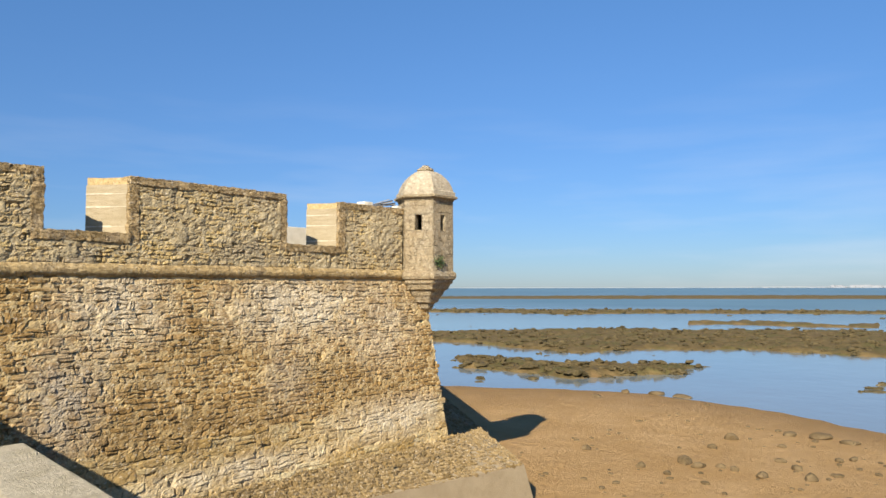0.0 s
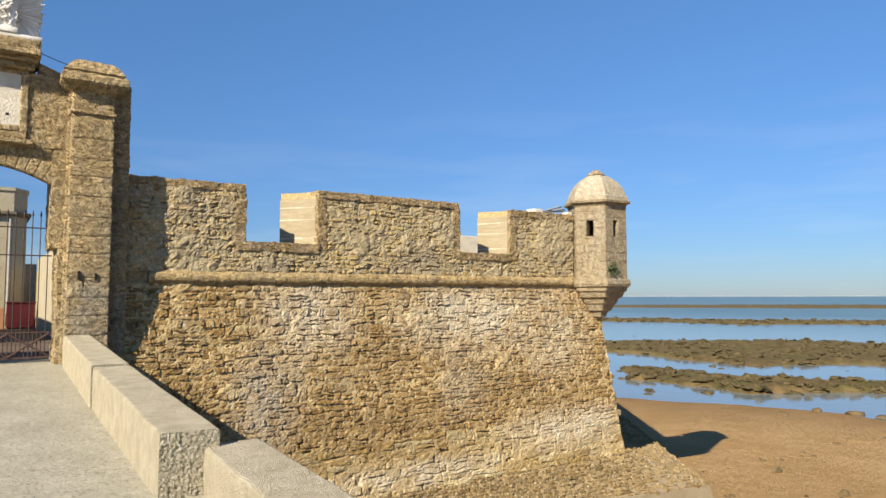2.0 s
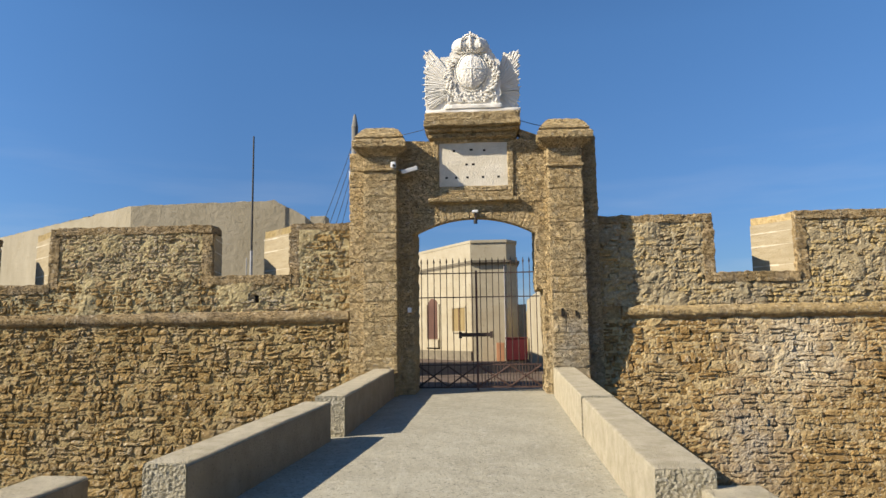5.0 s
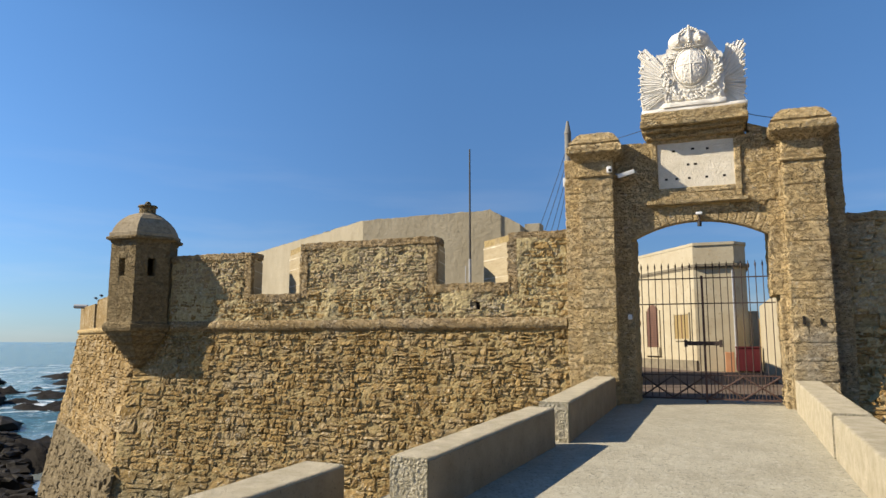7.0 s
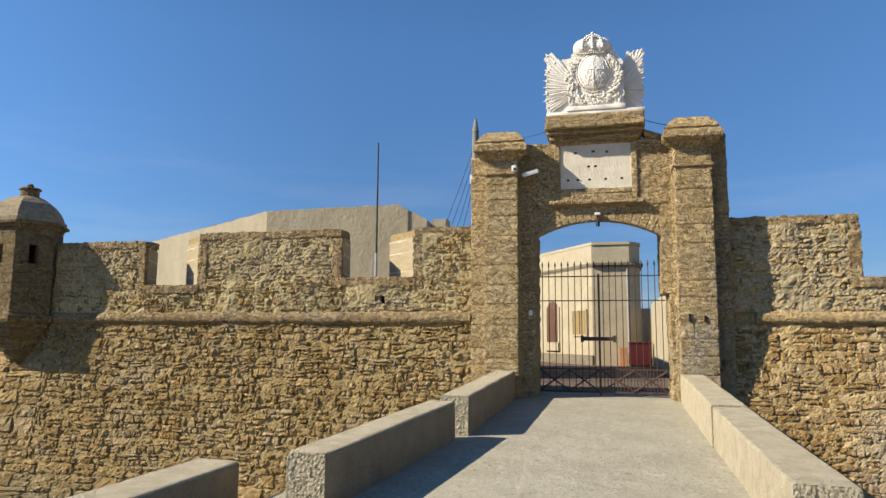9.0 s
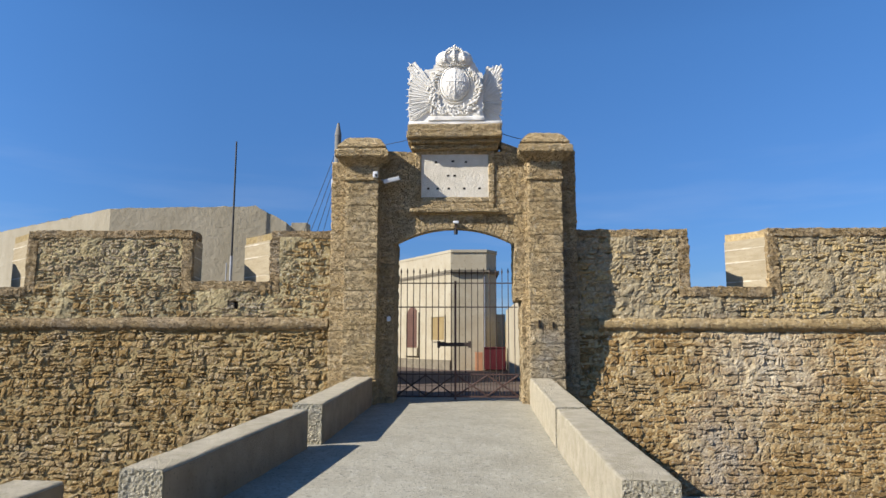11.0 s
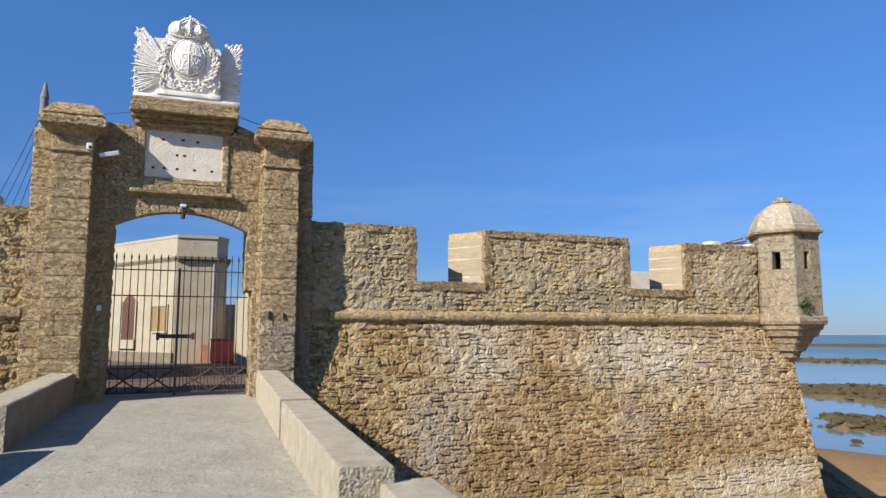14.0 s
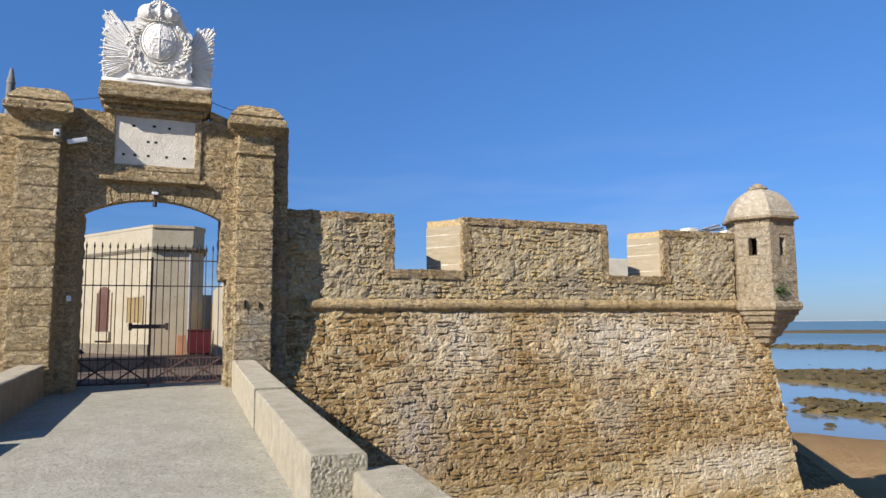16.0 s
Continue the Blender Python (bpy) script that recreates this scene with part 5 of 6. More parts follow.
part("crown_band", bm, WHITE, crown, "carved band of jewels", smooth=True)
for lean in (-0.75, 0.0, 0.75):
    part("crown_arch", lumps([(0.03 + 0.36 * lean * math.sin(math.pi / 2 * f) * (1 - 0.25 * f), 7.40 - 0.28 * f ** 1.5, 0.03) for f in [k / 8 for k in range(9)]], -0.45), WHITE, crown, smooth=True)
part("crown_cross", lumps([(0.03, 7.43, 0.05), (0.03, 7.50, 0.032), (-0.03, 7.44, 0.032), (0.09, 7.44, 0.032)], -0.29), WHITE, crown, smooth=True)

# ---- iron gate ----
GY = 0.35


def gate_leaf(x0, x1, count, lower, label):
    leaf = thing("gate_leaf", label, "iron gate", ((x0 + x1) / 2, GY, 0.0), "leaves of the iron gate")
    for k in range(count):
        x = x0 + (x1 - x0) * (k + 0.5) / count
        top = 2.66 + 0.04 * nz((k, 1, 1))
        bar = part("bar", rod(bmesh.new(), (x, GY, 0.06), (x, GY, top), 0.0095, 6), IRON, leaf)
        bm = bmesh.new()
        rod(bm, (x, GY, top - 0.01), (x, GY, top + 0.03), 0.010, 6, 0.021)
        rod(bm, (x, GY, top + 0.03), (x, GY, top + 0.12), 0.021, 6, 0.002)
        part("spearhead", bm, IRON, bar)
        if lower is RUST and k < count - 1:
            x += (x1 - x0) / count / 2
            part("dog_bar", rod(bmesh.new(), (x, GY, 0.06), (x, GY, 0.56 + 0.02 * nz((k, 5, 1))), 0.009, 6), lower, leaf)
    for z, h in ((2.45, 0.022), (1.94, 0.022), (0.53, 0.025), (0.07, 0.035)):
        part("rail", slab(x0, x1, GY - 0.012, GY + 0.012, z - h / 2, z + h / 2), lower if z < 0.6 else IRON, leaf)
    n = 2
    for k in range(n):
        a, b = x0 + (x1 - x0) * k / n, x0 + (x1 - x0) * (k + 1) / n
        for za, zb in ((0.09, 0.51), (0.51, 0.09)):
            part("diagonal", rod(bmesh.new(), (a, GY - 0.02, za), (b, GY - 0.02, zb), 0.016, 6), lower, leaf)
    return leaf


left_leaf = gate_leaf(-1.19, 0.02, 9, IRON, "dark wrought iron gate leaf with spearheads and crossed braces, shut")
right_leaf = gate_leaf(0.06, 1.36, 10, RUST, "wrought iron gate leaf with rusty red lower braces, shut")
part("meeting_post", slab(0.018, 0.062, GY - 0.025, GY + 0.025, 0.0, 2.50, None, 0.006), RUST, right_leaf)
bolt = part("lock_bar", slab(-0.30, 0.33, GY - 0.06, GY - 0.02, 1.11, 1.19, None, 0.008), IRON, right_leaf, "black iron lock bar across both leaves")
for x in (-0.31, 0.34):
    part("bar_end", slab(x - 0.03, x + 0.03, GY - 0.07, GY - 0.01, 1.08, 1.22, None, 0.006), IRON, bolt)


# ---- sentry boxes ----
def sentry(cx, cy, label, ball, first, stone):
    box = thing("sentry_box", label, "sentry box", (cx, cy, 1.4), "sentry boxes at the salients")
    R, S = 0.84, stone
    ring = [(math.cos(radians(a)), math.sin(radians(a))) for a in range(0, 360, 60)]
    grown = [(0.85 * x, 0.85 * y) for x, y in ring]

    def put(name, bm, lab="", material=stone, smooth=False):
        bmesh.ops.translate(bm, verts=bm.verts, vec=(cx, cy, 0))
        return part(name, bm, material, box, lab, smooth)

    # six walls with a slit in each outer one
    bm = bmesh.new()
    ri = R - 0.22
    for k in range(6):
        (ax, ay), (bx, by) = ring[k], ring[(k + 1) % 6]
        slit = k in (2, 3, 4, 5) if not first else k in (3, 4, 5, 2)

        def at(t, z, rad):
            return bm.verts.new((rad * (ax + (bx - ax) * t), rad * (ay + (by - ay) * t), z))

        for rad in (R, ri):
            if slit:
                ts, zs = (0, 0.36, 0.60, 1), (1.6, 2.86, 3.32, 3.75)
                g = [[at(t, z, rad) for t in ts] for z in zs]
                for j in range(3):
                    for i in range(3):
                        if (i, j) != (1, 1):
                            bm.faces.new((g[j][i], g[j][i + 1], g[j + 1][i + 1], g[j + 1][i]))
            else:
                g = [[at(t, z, rad) for t in (0, 1)] for z in (1.6, 3.75)]
                bm.faces.new((g[0][0], g[0][1], g[1][1], g[1][0]))
        if slit:
            o = [at(t, z, R) for t, z in ((0.36, 2.86), (0.60, 2.86), (0.60, 3.32), (0.36, 3.32))]
            q = [at(t, z, ri) for t, z in ((0.36, 2.86), (0.60, 2.86), (0.60, 3.32), (0.36, 3.32))]
            for i in range(4):
                bm.faces.new((o[i], o[(i + 1) % 4], q[(i + 1) % 4], q[i]))
    bmesh.ops.remove_doubles(bm, verts=bm.verts, dist=1e-4)
    body = put("body", bm, "six-sided sandstone body with slit windows")
    # ashlar courses, slightly proud, leaving the slits free
    for k in range(6):
        (ax, ay), (bx, by) = ring[k], ring[(k + 1) % 6]
        nxy = Vector(((ax + bx) / 2, (ay + by) / 2)).normalized()
        z = 1.66
        row = 0
        while z < 3.68:
            h = min(0.24 + 0.05 * nz((z * 3, k, cx)), 3.72 - z)
            cuts = [0.0, 0.36, 0.60, 1.0] if 2.7 < z + h / 2 < 3.36 else ([0.0, 0.55, 1.0] if row % 2 else [0.0, 0.40, 1.0])
            for i, (t0, t1) in enumerate(zip(cuts, cuts[1:])):
                if len(cuts) == 4 and i == 1 and z + h > 2.86 and z < 3.32:
                    continue
                bm = bmesh.new()
                quad = []
                for t, zz in ((t0, z), (t1, z), (t1, z + h), (t0, z + h)):
                    tt = t + (0.006 if t == t0 and t > 0 else -0.006 if t == t1 and t < 1 else 0)
                    quad.append((R * (ax + (bx - ax) * tt), R * (ay + (by - ay) * tt), zz + (0.006 if zz == z else -0.006)))
                pr = 0.012 + 0.008 * nz((z * 7, k * 3, i))
                hexa(bm, [(x - nxy.x * 0.02, y - nxy.y * 0.02, zz) for x, y, zz in quad] + [(x + nxy.x * pr, y + nxy.y * pr, zz) for x, y, zz in quad])
                bmesh.ops.translate(bm, verts=bm.verts, vec=(cx, cy, 0))
                bmesh.ops.recalc_face_normals(bm, faces=bm.faces)
                part("ashlar_block", bm, stone, body)
            z += h
            row += 1
    put("base_moulding", stacked([(0.98, 1.40), (1.08, 1.44), (1.12, 1.52), (1.10, 1.62), (0.98, 1.68)], grown), "six-sided base moulding in line with the string course")
    put("corbel", stacked([(0.10, 0.50), (0.26, 0.58), (0.33, 0.72), (0.45, 0.76), (0.55, 0.92), (0.62, 0.96), (0.70, 1.10), (0.82, 1.14), (0.90, 1.28), (0.97, 1.31), (1.0, 1.41)], grown),
        "stepped corbel tapering to the wall corner")
    put("cornice", stacked([(0.94, 3.70), (1.02, 3.74), (1.04, 3.79), (1.16, 3.82), (1.17, 3.88), (1.05, 3.92)], grown), "projecting six-sided cornice")
    dz = -0.03 if ball else 0.06
    put("dome", stacked([(1.05 * s, z + dz * max(0.0, (z - 3.9) / 0.7)) for s, z in [(1.03, 3.90), (1.03, 4.00), (0.97, 4.03), (0.92, 4.15), (0.83, 4.29), (0.70, 4.42), (0.52, 4.54), (0.34, 4.61), (0.22, 4.64)]], grown), "ribbed six-sided dome with peeling limewash", DOME_L if ball else DOME)
    octo = [(math.cos(radians(a)), math.sin(radians(a))) for a in range(0, 360, 30)]
    put("lantern", stacked([(0.22, 4.60), (0.22, 4.68), (0.26, 4.70), (0.26, 4.74), (0.16, 4.80), (0.08, 4.87)], octo) if not ball else
        stacked([(0.22, 4.56), (0.22, 4.76), (0.26, 4.78), (0.24, 4.82), (0.1, 4.85)], octo), "small stone lantern")
    if ball:
        bm = bmesh.new()
        bmesh.ops.create_uvsphere(bm, u_segments=12, v_segments=8, radius=0.085, matrix=Matrix.Translation((0, 0, 4.86)))
        put("ball_finial", bm, "round stone ball", stone, True)
    return box


sentry(15.21, -0.16, "weathered ochre sentry box with ribbed dome, corbelled from the wall corner", False, True, TURRET)
sentry(-13.95, -0.16, "dark shaded sentry box with ribbed dome and ball finial", True, False, DIRTY_SHADED)

# plant rooted at the foot of the sentry box
bush = thing("plant", "small dry green caper bush growing from the stones", "plant", (15.0, -0.90, 1.72))
bm = bmesh.new()
for k in range(480):
    d = Vector((rr.gauss(0, 1), rr.gauss(0, 0.6), rr.gauss(0, 0.8)))
    d = d.normalized() * rr.uniform(0.02, 0.21)
    p = Vector((15.0, -0.90, 1.93)) + d
    n = Vector((rr.gauss(0, 1), rr.gauss(0, 1), rr.gauss(0, 1))).normalized()
    t = n.orthogonal().normalized()
    b = n.cross(t)
    s = rr.uniform(0.018, 0.04)
    bm.faces.new([bm.verts.new(p + t * s * x + b * s * 0.6 * y) for x, y in ((-1, 0), (0, -1), (1, 0), (0, 1))])
part("leaves", bm, LEAF, bush)
bm = bmesh.new()
for k in range(7):
    a = rr.uniform(0, 6.28)
    rod(bm, (15.0, -0.84, 1.78), (15.0 + 0.10 * math.cos(a), -0.88 - 0.05 * abs(math.sin(a)), 1.93 + 0.09 * math.sin(a)), 0.006, 5, 0.003)
part("stems", bm, WOOD, bush)

# ---- left flank ----
nL = Vector((-0.572, -0.82))


def flank(u, z, d=0.0):
    p = Vector((SAL_L, 0)) + FLANK_L * u + nL * (batter(z) + d)
    return Vector((p.x, p.y, z))


flank_wall = tagged(new("flank_parapet"), "low rubble parapet along the seaward flank", "parapet", kind="structure")
for u0, u1, z1 in ((0.3, 5.2, 2.75), (5.9, 9.0, 2.72), (9.6, 14.0, 2.6)):
    bm = bmesh.new()
    prism(bm, [tuple(flank(u0, 2)[:2]), tuple((flank(u0, 2) + Vector((0.51, 0.74, 0)))[:2]), tuple((flank(u1, 2) + Vector((0.51, 0.74, 0)))[:2]), tuple(flank(u1, 2)[:2])], 1.5, z1)
    bmesh.ops.recalc_face_normals(bm, faces=bm.faces)
    part("merlon", bm, LEFT_J, flank_wall)
part("string_course_stone", rod(bmesh.new(), flank(0.5, 1.56, -0.02), flank(14.0, 1.56, -0.02), 0.11, 10), CORDON, flank_wall, smooth=True)
pipe = tagged(part("drain_pipe", rod(bmesh.new(), flank(12.8, 2.62, -0.1), flank(13.1, 2.64, 0.35), 0.09, 10), METAL, None, smooth=True), "rusty drain pipe sticking out of the flank parapet", "pipe")
bm = bmesh.new()
A0, A1 = flank(-0.2, -2.15, 0.01), flank(14.5, -1.9, 0.01)
B0, B1 = flank(-0.2, -6.2, 0.12), flank(14.5, -6.2, 0.12)
C0, C1 = flank(-0.2, -2.10, -0.3), flank(14.5, -1.85, -0.3)
va = [bm.verts.new(p) for p in (A0, A1, B1, B0, C0, C1)]
bm.faces.new((va[0], va[1], va[2], va[3]))
bm.faces.new((va[4], va[5], va[1], va[0]))
bm.faces.new((va[0], va[3], bm.verts.new(flank(-0.2, -6.2, -0.6)), va[4]))
tagged(part("flank_plinth", bm, WETSTONE, None), "dark grey footing along the seaward flank", "footing", kind="structure")

# ---- buildings inside the fort ----
bunker = thing("bunker", "pale rendered gun casemate standing behind the wall", "bunker", (-12, 14, 1.5))
bunker_front = [(-24.6, 17.93), (-12.77, 10.0), (-7.4, 10.0), (-6.25, 10.0), (-6.0, 10.15)]
bunker_top = [6.0, 6.03, 6.09, 5.49, 5.2]
front_line, back_line, top_line = [], [], []
for (p, za), (q, zb) in zip(zip(bunker_front, bunker_top), zip(bunker_front[1:], bunker_top[1:])):
    p, q = Vector(p), Vector(q)
    k = max(2, int((q - p).length / 0.16))
    for i in range(k):
        c = p.lerp(q, i / k)
        front_line.append(tuple(c))
        back_line.append((c.x, c.y + 1.2))
        top_line.append(za + (zb - za) * i / k + 0.05 * nz((c.x * 1.7, 0, 2)) + 0.045 * nz((c.x * 5.1, 0, 4)) - (0.05 if nz((c.x * 2.9, 3, 3)) > 0.35 else 0))
bm = bmesh.new()
prism(bm, front_line + back_line[::-1], 1.4, top_line + top_line[::-1])
bmesh.ops.recalc_face_normals(bm, faces=bm.faces)
part("body", bm, BUNKER, bunker, "cracked render face with a crumbling top edge")
part("vent_block", slab(-6.15, -5.57, 10.3, 10.9, 1.4, 5.53, None, 0.02), BUNKER, bunker)
mast = thing("mast", "thin dark metal mast standing behind the parapet", "mast", (-8.03, 9.5, 1.5))
part("tube", rod(bmesh.new(), (-8.03, 9.5, 1.4), (-8.03, 9.5, 4.2), 0.055, 8), METAL, mast, smooth=True)
part("whip", rod(bmesh.new(), (-8.03, 9.5, 4.2), (-8.03, 9.5, 8.37), 0.04, 8, 0.03), CABLE, mast, smooth=True)
part("stay", rod(bmesh.new(), (-8.2, 9.5, 1.4), (-8.2, 9.5, 3.95), 0.02, 6), METAL, mast)

house = thing("yard_house", "cream limewashed building with an arched door and boarded window", "building", (0.3, 17, 0))
plan_h = [(-6.0, 24.4), (-0.44, 16.0), (1.14, 16.0), (1.60, 16.62), (1.60, 25), (-6.0, 26)]
bm = bmesh.new()
prism(bm, plan_h, -0.1, 5.2)
part("wall", bm, CREAM, house)


def swell(plan, o):
    c = Vector((-1.5, 20))
    return [tuple(Vector(p) + (Vector(p) - c).normalized() * o) for p in plan]


for z0, z1, o, nm in ((4.20, 4.27, 0.10, "cornice"), (4.27, 4.37, 0.20, "cornice"), (5.16, 5.28, 0.06, "roof_edge")):
    bm = bmesh.new()
    prism(bm, swell(plan_h, o), z0, z1)
    part(nm, bm, CORNICE if nm == "cornice" else CREAM, house, "dark grey cornice" if nm == "cornice" else "")
fu, fn = Vector((-0.553, 0.833)), Vector((-0.833, -0.553))


def on_face(u, z, d):
    p = Vector((-0.44, 16.0)) + fu * u + fn * d
    return (p.x, p.y, z)


def face_box(u0, u1, z0, z1, d0, d1):
    bm = bmesh.new()
    hexa(bm, [on_face(u1, z0, d1), on_face(u0, z0, d1), on_face(u0, z0, d0), on_face(u1, z0, d0), on_face(u1, z1, d1), on_face(u0, z1, d1), on_face(u0, z1, d0), on_face(u1, z1, d0)])
    bmesh.ops.recalc_face_normals(bm, faces=bm.faces)
    return bm


win = part("window", face_box(0.45, 1.55, 1.30, 2.33, -0.05, 0.03), OCHRE, house, "boarded square window in ochre")
for b in ((0.40, 0.45, 1.25, 2.38), (1.55, 1.60, 1.25, 2.38), (0.40, 1.60, 2.33, 2.40), (0.40, 1.60, 1.22, 1.30)):
    part("window_frame", face_box(*b, -0.02, 0.06), CREAM, win)
bm = bmesh.new()
pts_a = [(2.95, 0.95), (3.95, 0.95)] + [(3.45 + 0.5 * math.cos(a), 2.45 + 0.42 * math.sin(a)) for a in [math.pi * k / 10 for k in range(11)]]
lo = [bm.verts.new(on_face(u, z, 0.03)) for u, z in pts_a]
hi = [bm.verts.new(on_face(u, z, -0.05)) for u, z in pts_a]
bm.faces.new(lo)
for i in range(len(lo)):
    bm.faces.new((lo[i], lo[(i + 1) % len(lo)], hi[(i + 1) % len(lo)], hi[i]))
door = part("arched_door", bm, WOOD, house, "brown louvred arched door")
for z in [1.05 + 0.11 * k for k in range(14)]:
    part("louvre", face_box(3.05, 3.85, z, z + 0.03, 0.02, 0.05), WOOD, door)
part("door_surround", face_box(2.80, 2.93, 0.9, 2.6, -0.02, 0.05), CREAM, house)
part("door_surround", face_box(3.97, 4.1, 0.9, 2.6, -0.02, 0.05), CREAM, house)
part("door_step", face_box(2.8, 4.1, 0.55, 0.93, -0.02, 0.12), CREAM, house)
part("plinth", face_box(-0.02, 9.0, -0.05, 0.42, -0.02, 0.06), CORNICE, house, "stained low plinth")
part("gutter_pipe", rod(bmesh.new(), (1.05, 15.95, 0.1), (1.05, 15.95, 4.1), 0.04, 8), METAL, house, smooth=True)
part("window_bar", face_box(0.98, 1.02, 1.30, 2.33, 0.03, 0.05), WOOD, win)
tagged(part("yard_wall", slab(2.0, 2.35, 5.0, 16.3, -0.1, 2.6), CREAM, None), "stained cream yard wall along the passage", "wall", kind="structure")
# Added out of view: its shadow darkens the yard floor
tagged(part("wall_west", slab(-3.5, -3.2, 5.0, 12.6, -0.1, 4.2), CREAM, None), "unseen wall added to shade the fort yard", "wall", kind="structure")
tagged(part("back_wall", slab(1.3, 2.0, 16.9, 17.3, -0.1, 2.45), CREAM, None), "low cream wall beside the house", "wall", kind="structure")
tagged(part("crate", slab(0.62, 0.95, 15.3, 15.8, 0.0, 0.78, None, 0.02), CRATE, None), "faded orange plastic crate beside the red bin", "crate")
skip = thing("red_bin", "dark red metal bin standing by the house", "bin", (1.46, 15.3, 0))
part("body", slab(1.02, 1.90, 15.0, 15.7, 0.06, 0.95, None, 0.02), RED, skip)
part("lid", slab(0.99, 1.93, 14.97, 15.73, 0.95, 1.0, None, 0.01), RED, skip)
for x, y in ((1.1, 15.08), (1.82, 15.08), (1.1, 15.62), (1.82, 15.62)):
    part("foot", slab(x - 0.04, x + 0.04, y - 0.04, y + 0.04, 0.0, 0.07), IRON, skip)
tagged(part("wall_north", slab(-26, 30, 32, 32.8, -6, 2.6), MORTAR, None), "plain far wall of the fort", "wall", kind="structure")

# ---- fittings ----
pole = thing("cable_pole", "grey concrete pole with a pointed cap and black cables", "pole", (-3.27, 4.0, 0))
part("shaft", rod(bmesh.new(), (-3.27, 4, -0.1), (-3.27, 4, 6.85), 0.11, 10, 0.09), POLE, pole, smooth=True)
part("pointed_cap", rod(bmesh.new(), (-3.27, 4, 6.85), (-3.27, 4, 7.22), 0.10, 10, 0.03), POLE, pole, smooth=True)
for k in range(4):
    a, b = Vector((-3.36, 4, 6.3 - 0.35 * k)), Vector((-4.6 + 0.22 * k, 4.4, 3.4))
    part("cable", tube([a.lerp(b, i / 8) + Vector((0, 0, -0.35 * i / 8 * (1 - i / 8))) for i in range(9)], 0.009), CABLE, pole)
part("insulator", slab(-3.42, -3.34, 3.95, 4.05, 5.38, 5.62, None, 0.01), GALV, pole)
for a, b in (((-3.2, 4, 6.4), (-0.95, 0.3, 5.62)), ((0.98, -0.2, 5.60), (1.75, -0.35, 5.36))):
    bm = tube([Vector(a).lerp(Vector(b), i / 8) + Vector((0, 0, -0.12 * i / 8 * (1 - i / 8))) for i in range(9)], 0.007)
    tagged(part("cable", bm, CABLE, None), "thin black cable strung over the gateway", "cable")
flood = thing("floodlight", "pale grey floodlight bracketed on the pilaster", "lamp", (-1.45, -0.42, 4.52))
bm = slab(-0.17, 0.17, -0.10, 0.10, -0.04, 0.04, None, 0.012)
bmesh.ops.transform(bm, verts=bm.verts, matrix=pose(-1.27, -0.40, 4.54, 12, -14, 0))
part("housing", bm, GALV, flood)
part("arm", rod(bmesh.new(), (-1.53, -0.36, 4.56), (-1.38, -0.38, 4.53), 0.018, 6), METAL, flood)
cctv = thing("camera_dome", "small white security camera on the pilaster", "camera", (-1.58, -0.54, 4.62))
part("housing", slab(-1.64, -1.54, -0.60, -0.50, 4.55, 4.68, None, 0.02), GALV, cctv)
part("lens", rod(bmesh.new(), (-1.58, -0.60, 4.60), (-1.56, -0.66, 4.58), 0.025, 8), DARK, cctv)
lamp = thing("arch_lamp", "small white lamp fixed over the arch crown", "lamp", (0.06, -0.2, 3.62))
part("housing", slab(0.0, 0.12, -0.26, -0.17, 3.645, 3.70, None, 0.015), GALV, lamp)
part("bracket", slab(0.04, 0.08, -0.22, -0.15, 3.50, 3.64), IRON, lamp)
part("spot", rod(bmesh.new(), (0.06, -0.21, 3.42), (0.06, -0.21, 3.52), 0.04, 8), CABLE, lamp)
tagged(part("switch_box", slab(-1.36, -1.28, -0.20, -0.155, 1.62, 1.72, None, 0.008), GALV, None), "small white switch box on the gate jamb", "box")
tagged(part("crate", worn(13.18, 13.50, 0.28, 0.62, 3.495, 3.645, 0.006, 0.01, (4, 3, 2), 5.0), PLASTER, None, smooth=True), "pale slab lying on the parapet coping", "slab")
deb = thing("debris", "grey planks and wire heaped on the parapet", "debris", (14.0, 0.45, 3.5))
for k in range(7):
    a, b = Vector((13.56 + 0.05 * k, 0.30 + 0.07 * k, 3.52 + 0.02 * k)), Vector((14.42 + 0.04 * (k % 3), 0.36 + 0.04 * k, 3.66 + 0.03 * k))
    d = b - a
    bm = slab(-d.length / 2, d.length / 2, -0.03, 0.03, -0.012, 0.012)
    bmesh.ops.transform(bm, verts=bm.verts, matrix=Matrix.Translation((a + b) / 2) @ d.to_track_quat("X", "Z").to_matrix().to_4x4())
    part("plank", bm, (METAL, POLE, CABLE)[k % 3], deb)
part("wire", tube([(13.6 + 0.1 * k, 0.25, 3.60 + 0.10 * abs(nz((k * 0.7, 2, 2)))) for k in range(9)], 0.012), CABLE, deb, "bent black wire")
tagged(part("broken_stone", worn(14.22, 14.44, 0.05, 0.30, 3.495, 3.585, 0.02, 0.02, (3, 3, 2), 9.0), PLASTER, None, smooth=True), "broken white stone on the parapet coping", "stone")
tagged(part("white_block", slab(12.0, 13.3, 3.0, 3.5, 1.5, 3.05, None, 0.02), PLASTER, None), "whitewashed block behind the embrasure", "block")
bm = bmesh.new()
for k in range(16):
    s = rr.uniform(0.03, 0.07)
    bmesh.ops.create_icosphere(bm, subdivisions=1, radius=s, matrix=Matrix.Translation((5.15 + 0.7 * rr.random(), 0.9 + 0.15 * rr.random(), 2.34 + s * 0.4)))
tagged(part("rubble_bits", bm, MORTAR, None), "loose stones on the embrasure sill", "rubble", kind="stuff")
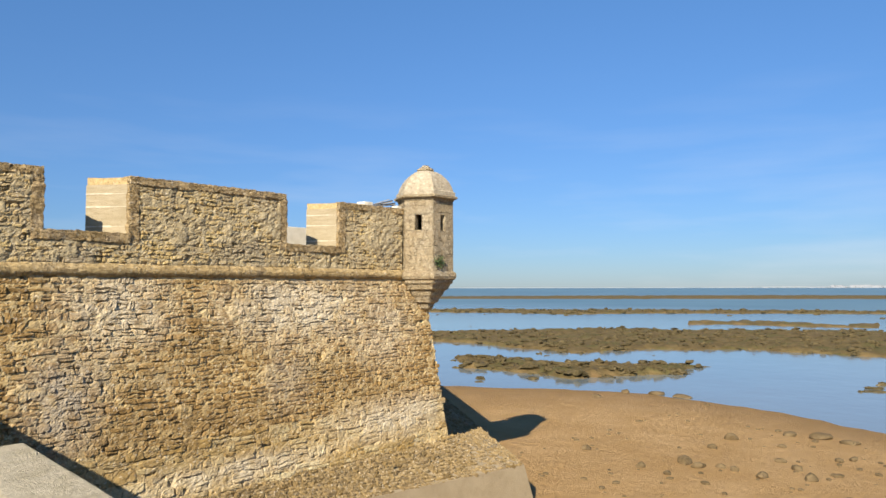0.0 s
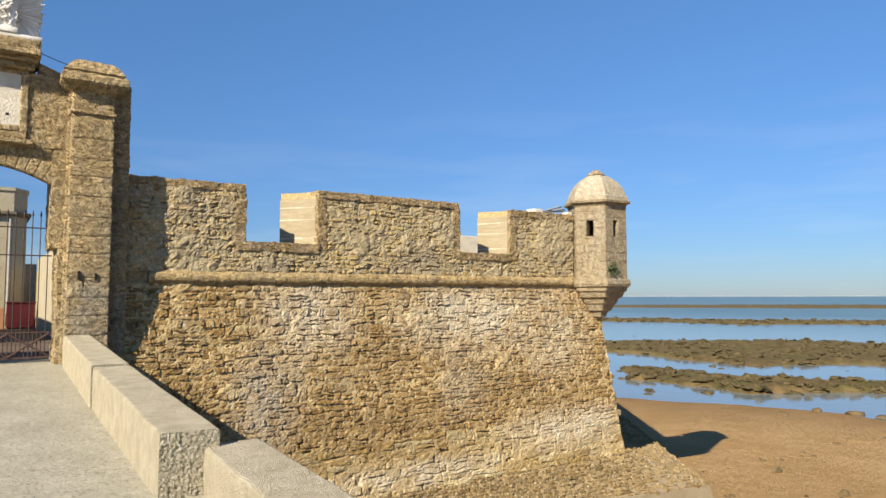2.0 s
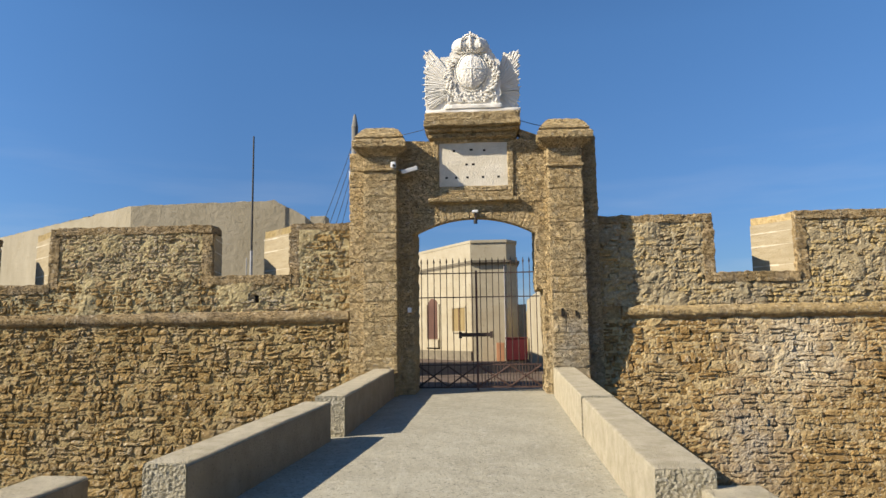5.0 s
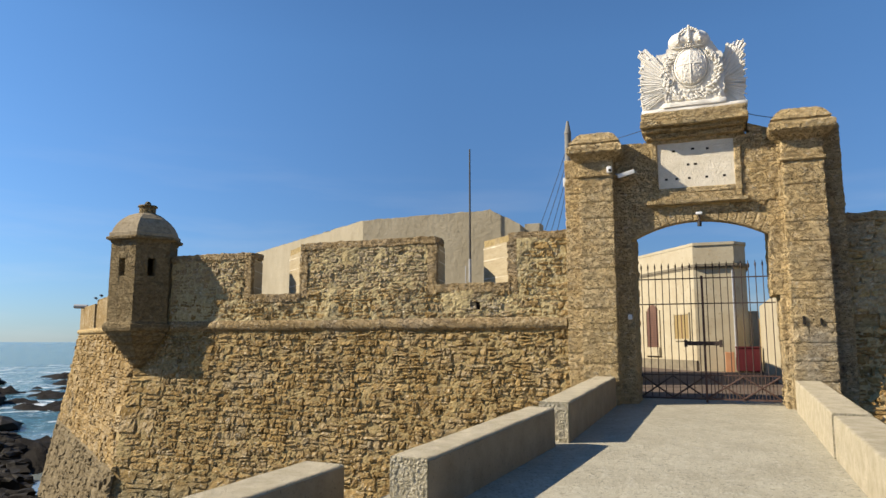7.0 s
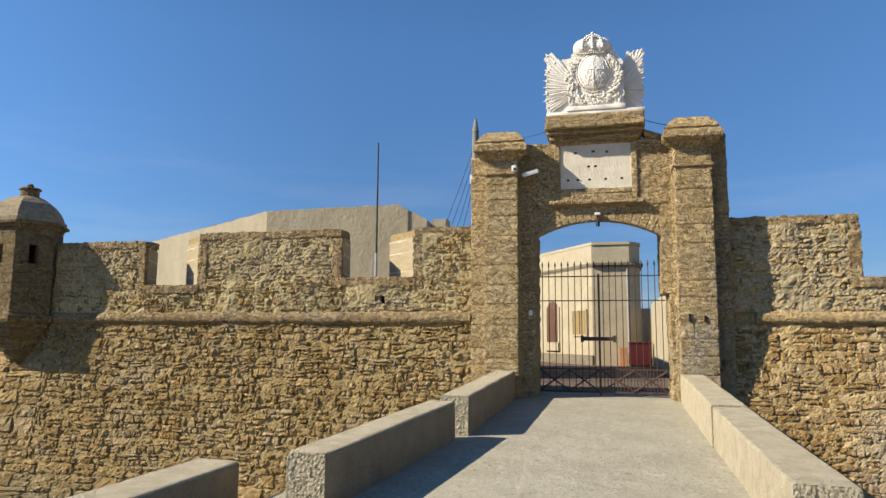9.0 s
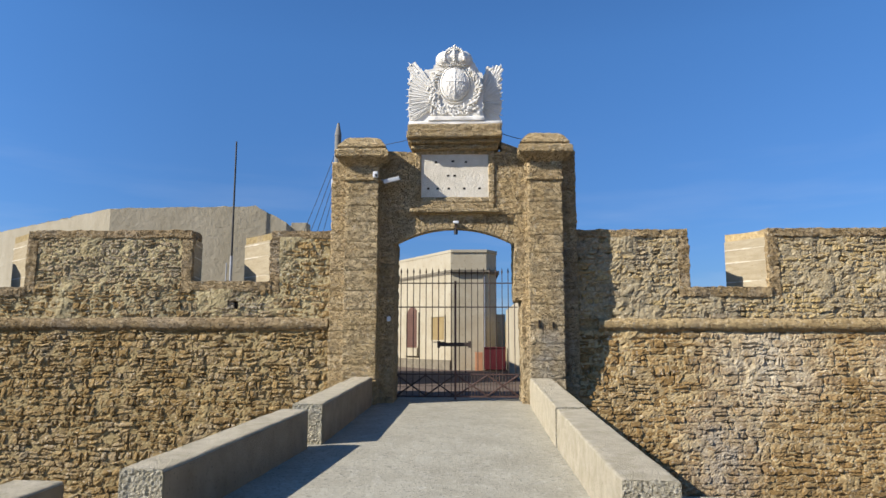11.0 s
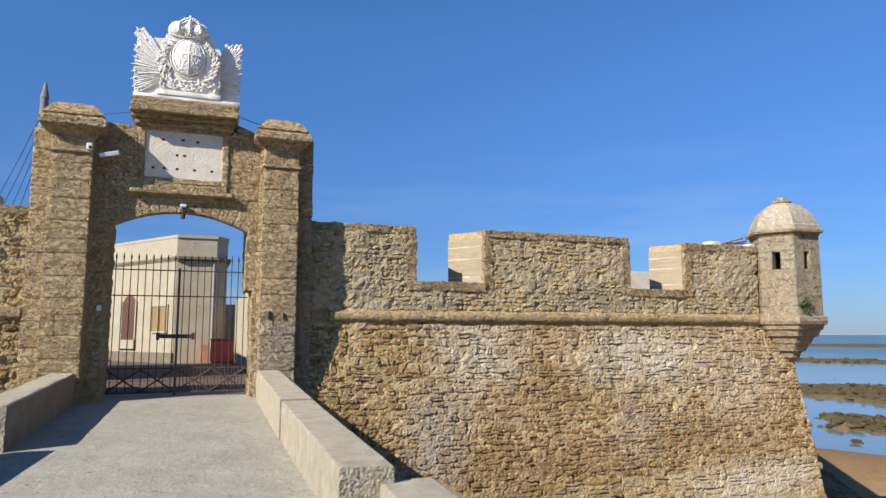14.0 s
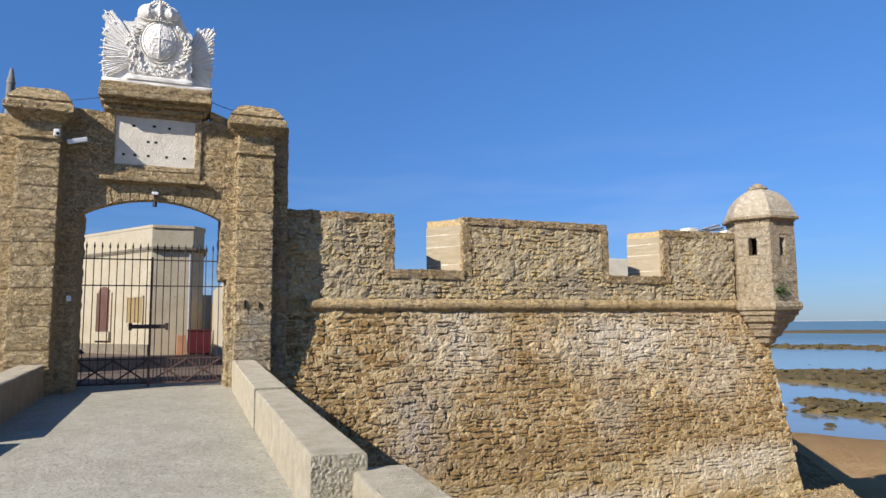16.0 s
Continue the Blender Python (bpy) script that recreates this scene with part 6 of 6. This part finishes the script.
for u, z in ((7.2, 2.78), (8.6, 2.76)):
    tagged(part("driftwood", rod(bmesh.new(), flank(u, z, 0.1), flank(u + 0.5, z + 0.05, 0.1), 0.05, 6, 0.02), CABLE, None), "dark stick lying on the flank parapet", "stick")

# ---- masonry pieces ----
MATS = {"rubble": (RUBBLE, RUBBLE_J), "upper": (UPPER, UPPER_J), "foot": (FOOT, FOOT_J), "cobble": (COBBLE, COBBLE_J), "left": (LEFT, LEFT_J), "wet": (WETSTONE, WETSTONE)}


def front(u, v, d):
    return (u, -batter(v) - d, v)


def within_right(u, v):
    return u < SAL_R + 0.47 * batter(v) - 0.02


def within_left(u, v):
    return u > SAL_L - 0.33 * batter(v) + 0.02


def drain(u, v):
    return abs(u + 4.62) < 0.10 and abs(v - 1.96) < 0.08


# the hole is open; this dark sheet at its back paints the shade inside
part("drain_hole", slab(-4.80, -4.44, 0.06, 0.075, 1.86, 2.12), DARK, wall_left, "dark sheet painting the shade in the drain hole under the embrasure")
rugged(wall_right, 2.5, 16.0, -3.6, 1.45, front, MORTAR, within_right)
rugged(wall_right, 2.5, 14.4, 1.68, 2.2, front, PARAPET_LIME, share=0.45)
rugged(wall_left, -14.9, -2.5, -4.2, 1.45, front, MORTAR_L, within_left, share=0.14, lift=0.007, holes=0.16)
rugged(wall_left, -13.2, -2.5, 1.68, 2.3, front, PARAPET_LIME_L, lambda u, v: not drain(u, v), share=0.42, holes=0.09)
for a, b in ((2.55, 4.68), (6.7, 10.2), (12.25, 14.4)):
    rugged(wall_right, a, b, 2.16, 3.40, front, PARAPET_LIME, share=0.52)
for a, b in ((-3.67, -2.55), (-8.95, -5.75), (-13.15, -10.8)):
    rugged(wall_left, a, b, 2.26, 3.40, front, PARAPET_LIME_L, share=0.5, holes=0.08)

low = Stones(11)
low.lay(2.5, 15.9, -2.05, 1.40, (0.11, 0.21), (0.16, 0.42), "rubble", within_right)
low.lay(2.5, 15.9, -3.35, -2.05, (0.17, 0.27), (0.30, 0.62), "foot", within_right)
low.lay(2.5, 9.0, -4.4, -3.35, (0.17, 0.27), (0.30, 0.62), "rubble", within_right)
low.build(wall_right, front, MATS, lambda u, v: 2.6 < u < 7.5 and -1.6 < v < 1.40, "tightly packed ochre rubble masonry", proud=0.024, gap=0.014, warp=0.045, rough=0.016)

up = Stones(12)
for a, b in ((2.55, 4.66), (6.73, 10.18), (12.28, 14.35)):
    up.lay(a, b, 2.12, 3.37, (0.08, 0.16), (0.11, 0.30), "upper")
up.lay(2.5, 14.35, 1.70, 2.13, (0.08, 0.15), (0.12, 0.30), "upper")
up.build(wall_right, front, MATS, lambda u, v: 2.6 < u < 6.0, "small pale rubble masonry of the parapet", proud=0.020, gap=0.014, warp=0.05, rough=0.017, most=200)

low = Stones(21)
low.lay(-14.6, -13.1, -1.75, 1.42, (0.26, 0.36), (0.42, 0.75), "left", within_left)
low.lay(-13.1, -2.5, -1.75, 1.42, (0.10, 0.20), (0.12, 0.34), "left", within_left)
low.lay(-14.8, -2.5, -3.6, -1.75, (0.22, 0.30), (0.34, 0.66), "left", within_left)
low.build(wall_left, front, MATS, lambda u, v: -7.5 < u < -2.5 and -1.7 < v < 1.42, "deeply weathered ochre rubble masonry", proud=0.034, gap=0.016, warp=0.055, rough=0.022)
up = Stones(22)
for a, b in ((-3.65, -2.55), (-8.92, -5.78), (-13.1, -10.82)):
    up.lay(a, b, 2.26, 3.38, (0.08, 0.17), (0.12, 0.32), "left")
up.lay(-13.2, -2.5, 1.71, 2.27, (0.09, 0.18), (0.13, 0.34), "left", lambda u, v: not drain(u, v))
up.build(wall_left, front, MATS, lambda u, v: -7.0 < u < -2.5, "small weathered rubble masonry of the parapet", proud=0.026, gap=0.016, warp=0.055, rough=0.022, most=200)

side = Stones(31)
side.lay(-0.4, 14.0, -2.1, 1.42, (0.12, 0.24), (0.25, 0.6), "left", lambda u, v: u > -0.33 * batter(v))
side.build(wall_left, lambda u, v, d: tuple(flank(u, v, d)), MATS, lambda u, v: False, "rubble masonry of the seaward flank", proud=0.035, gap=0.015, warp=0.05, rough=0.018)

wetside = Stones(32)
wetside.lay(-0.4, 14.0, -5.6, -2.15, (0.20, 0.34), (0.35, 0.8), "wet")
wetside.build(wall_left, lambda u, v, d: tuple(flank(u, v, d + 0.01 + 0.11 * (-2.15 - v) / 4.05)), MATS, lambda u, v: False,
              "dark wet courses of the footing", proud=0.06, gap=0.02, warp=0.06, rough=0.04)

cob = Stones(41)
cob.lay(0.0, 11.2, 0.0, 2.0, (0.12, 0.19), (0.12, 0.22), "cobble")


def on_talus(u, v, d):
    s, f = u / 11.2, v / 2.0
    p = outer[0].lerp(outer[1], s).lerp(inner[0].lerp(inner[1], s), f)
    return (p.x, p.y - 0.3 * d, p.z + d)


cob.build(talus, on_talus, MATS, lambda u, v: u > 7.5, "cobbles of the sloping apron", proud=0.028, gap=0.02, warp=0.04, rough=0.02)

cob = Stones(42)
cob.lay(0.0, 12.0, 0.0, 2.0, (0.14, 0.22), (0.16, 0.30), "cobble")


def on_talus_side(u, v, d):
    s, f = u / 16.0, v / 2.0
    p = outer[1].lerp(outer[2], s).lerp(inner[1].lerp(inner[2], s), f)
    return (p.x + 0.3 * d, p.y - 0.2 * d, p.z + d)


cob.build(talus, on_talus_side, MATS, lambda u, v: False, "cobbles on the shaded side of the apron", proud=0.028, gap=0.02, warp=0.04, rough=0.02)
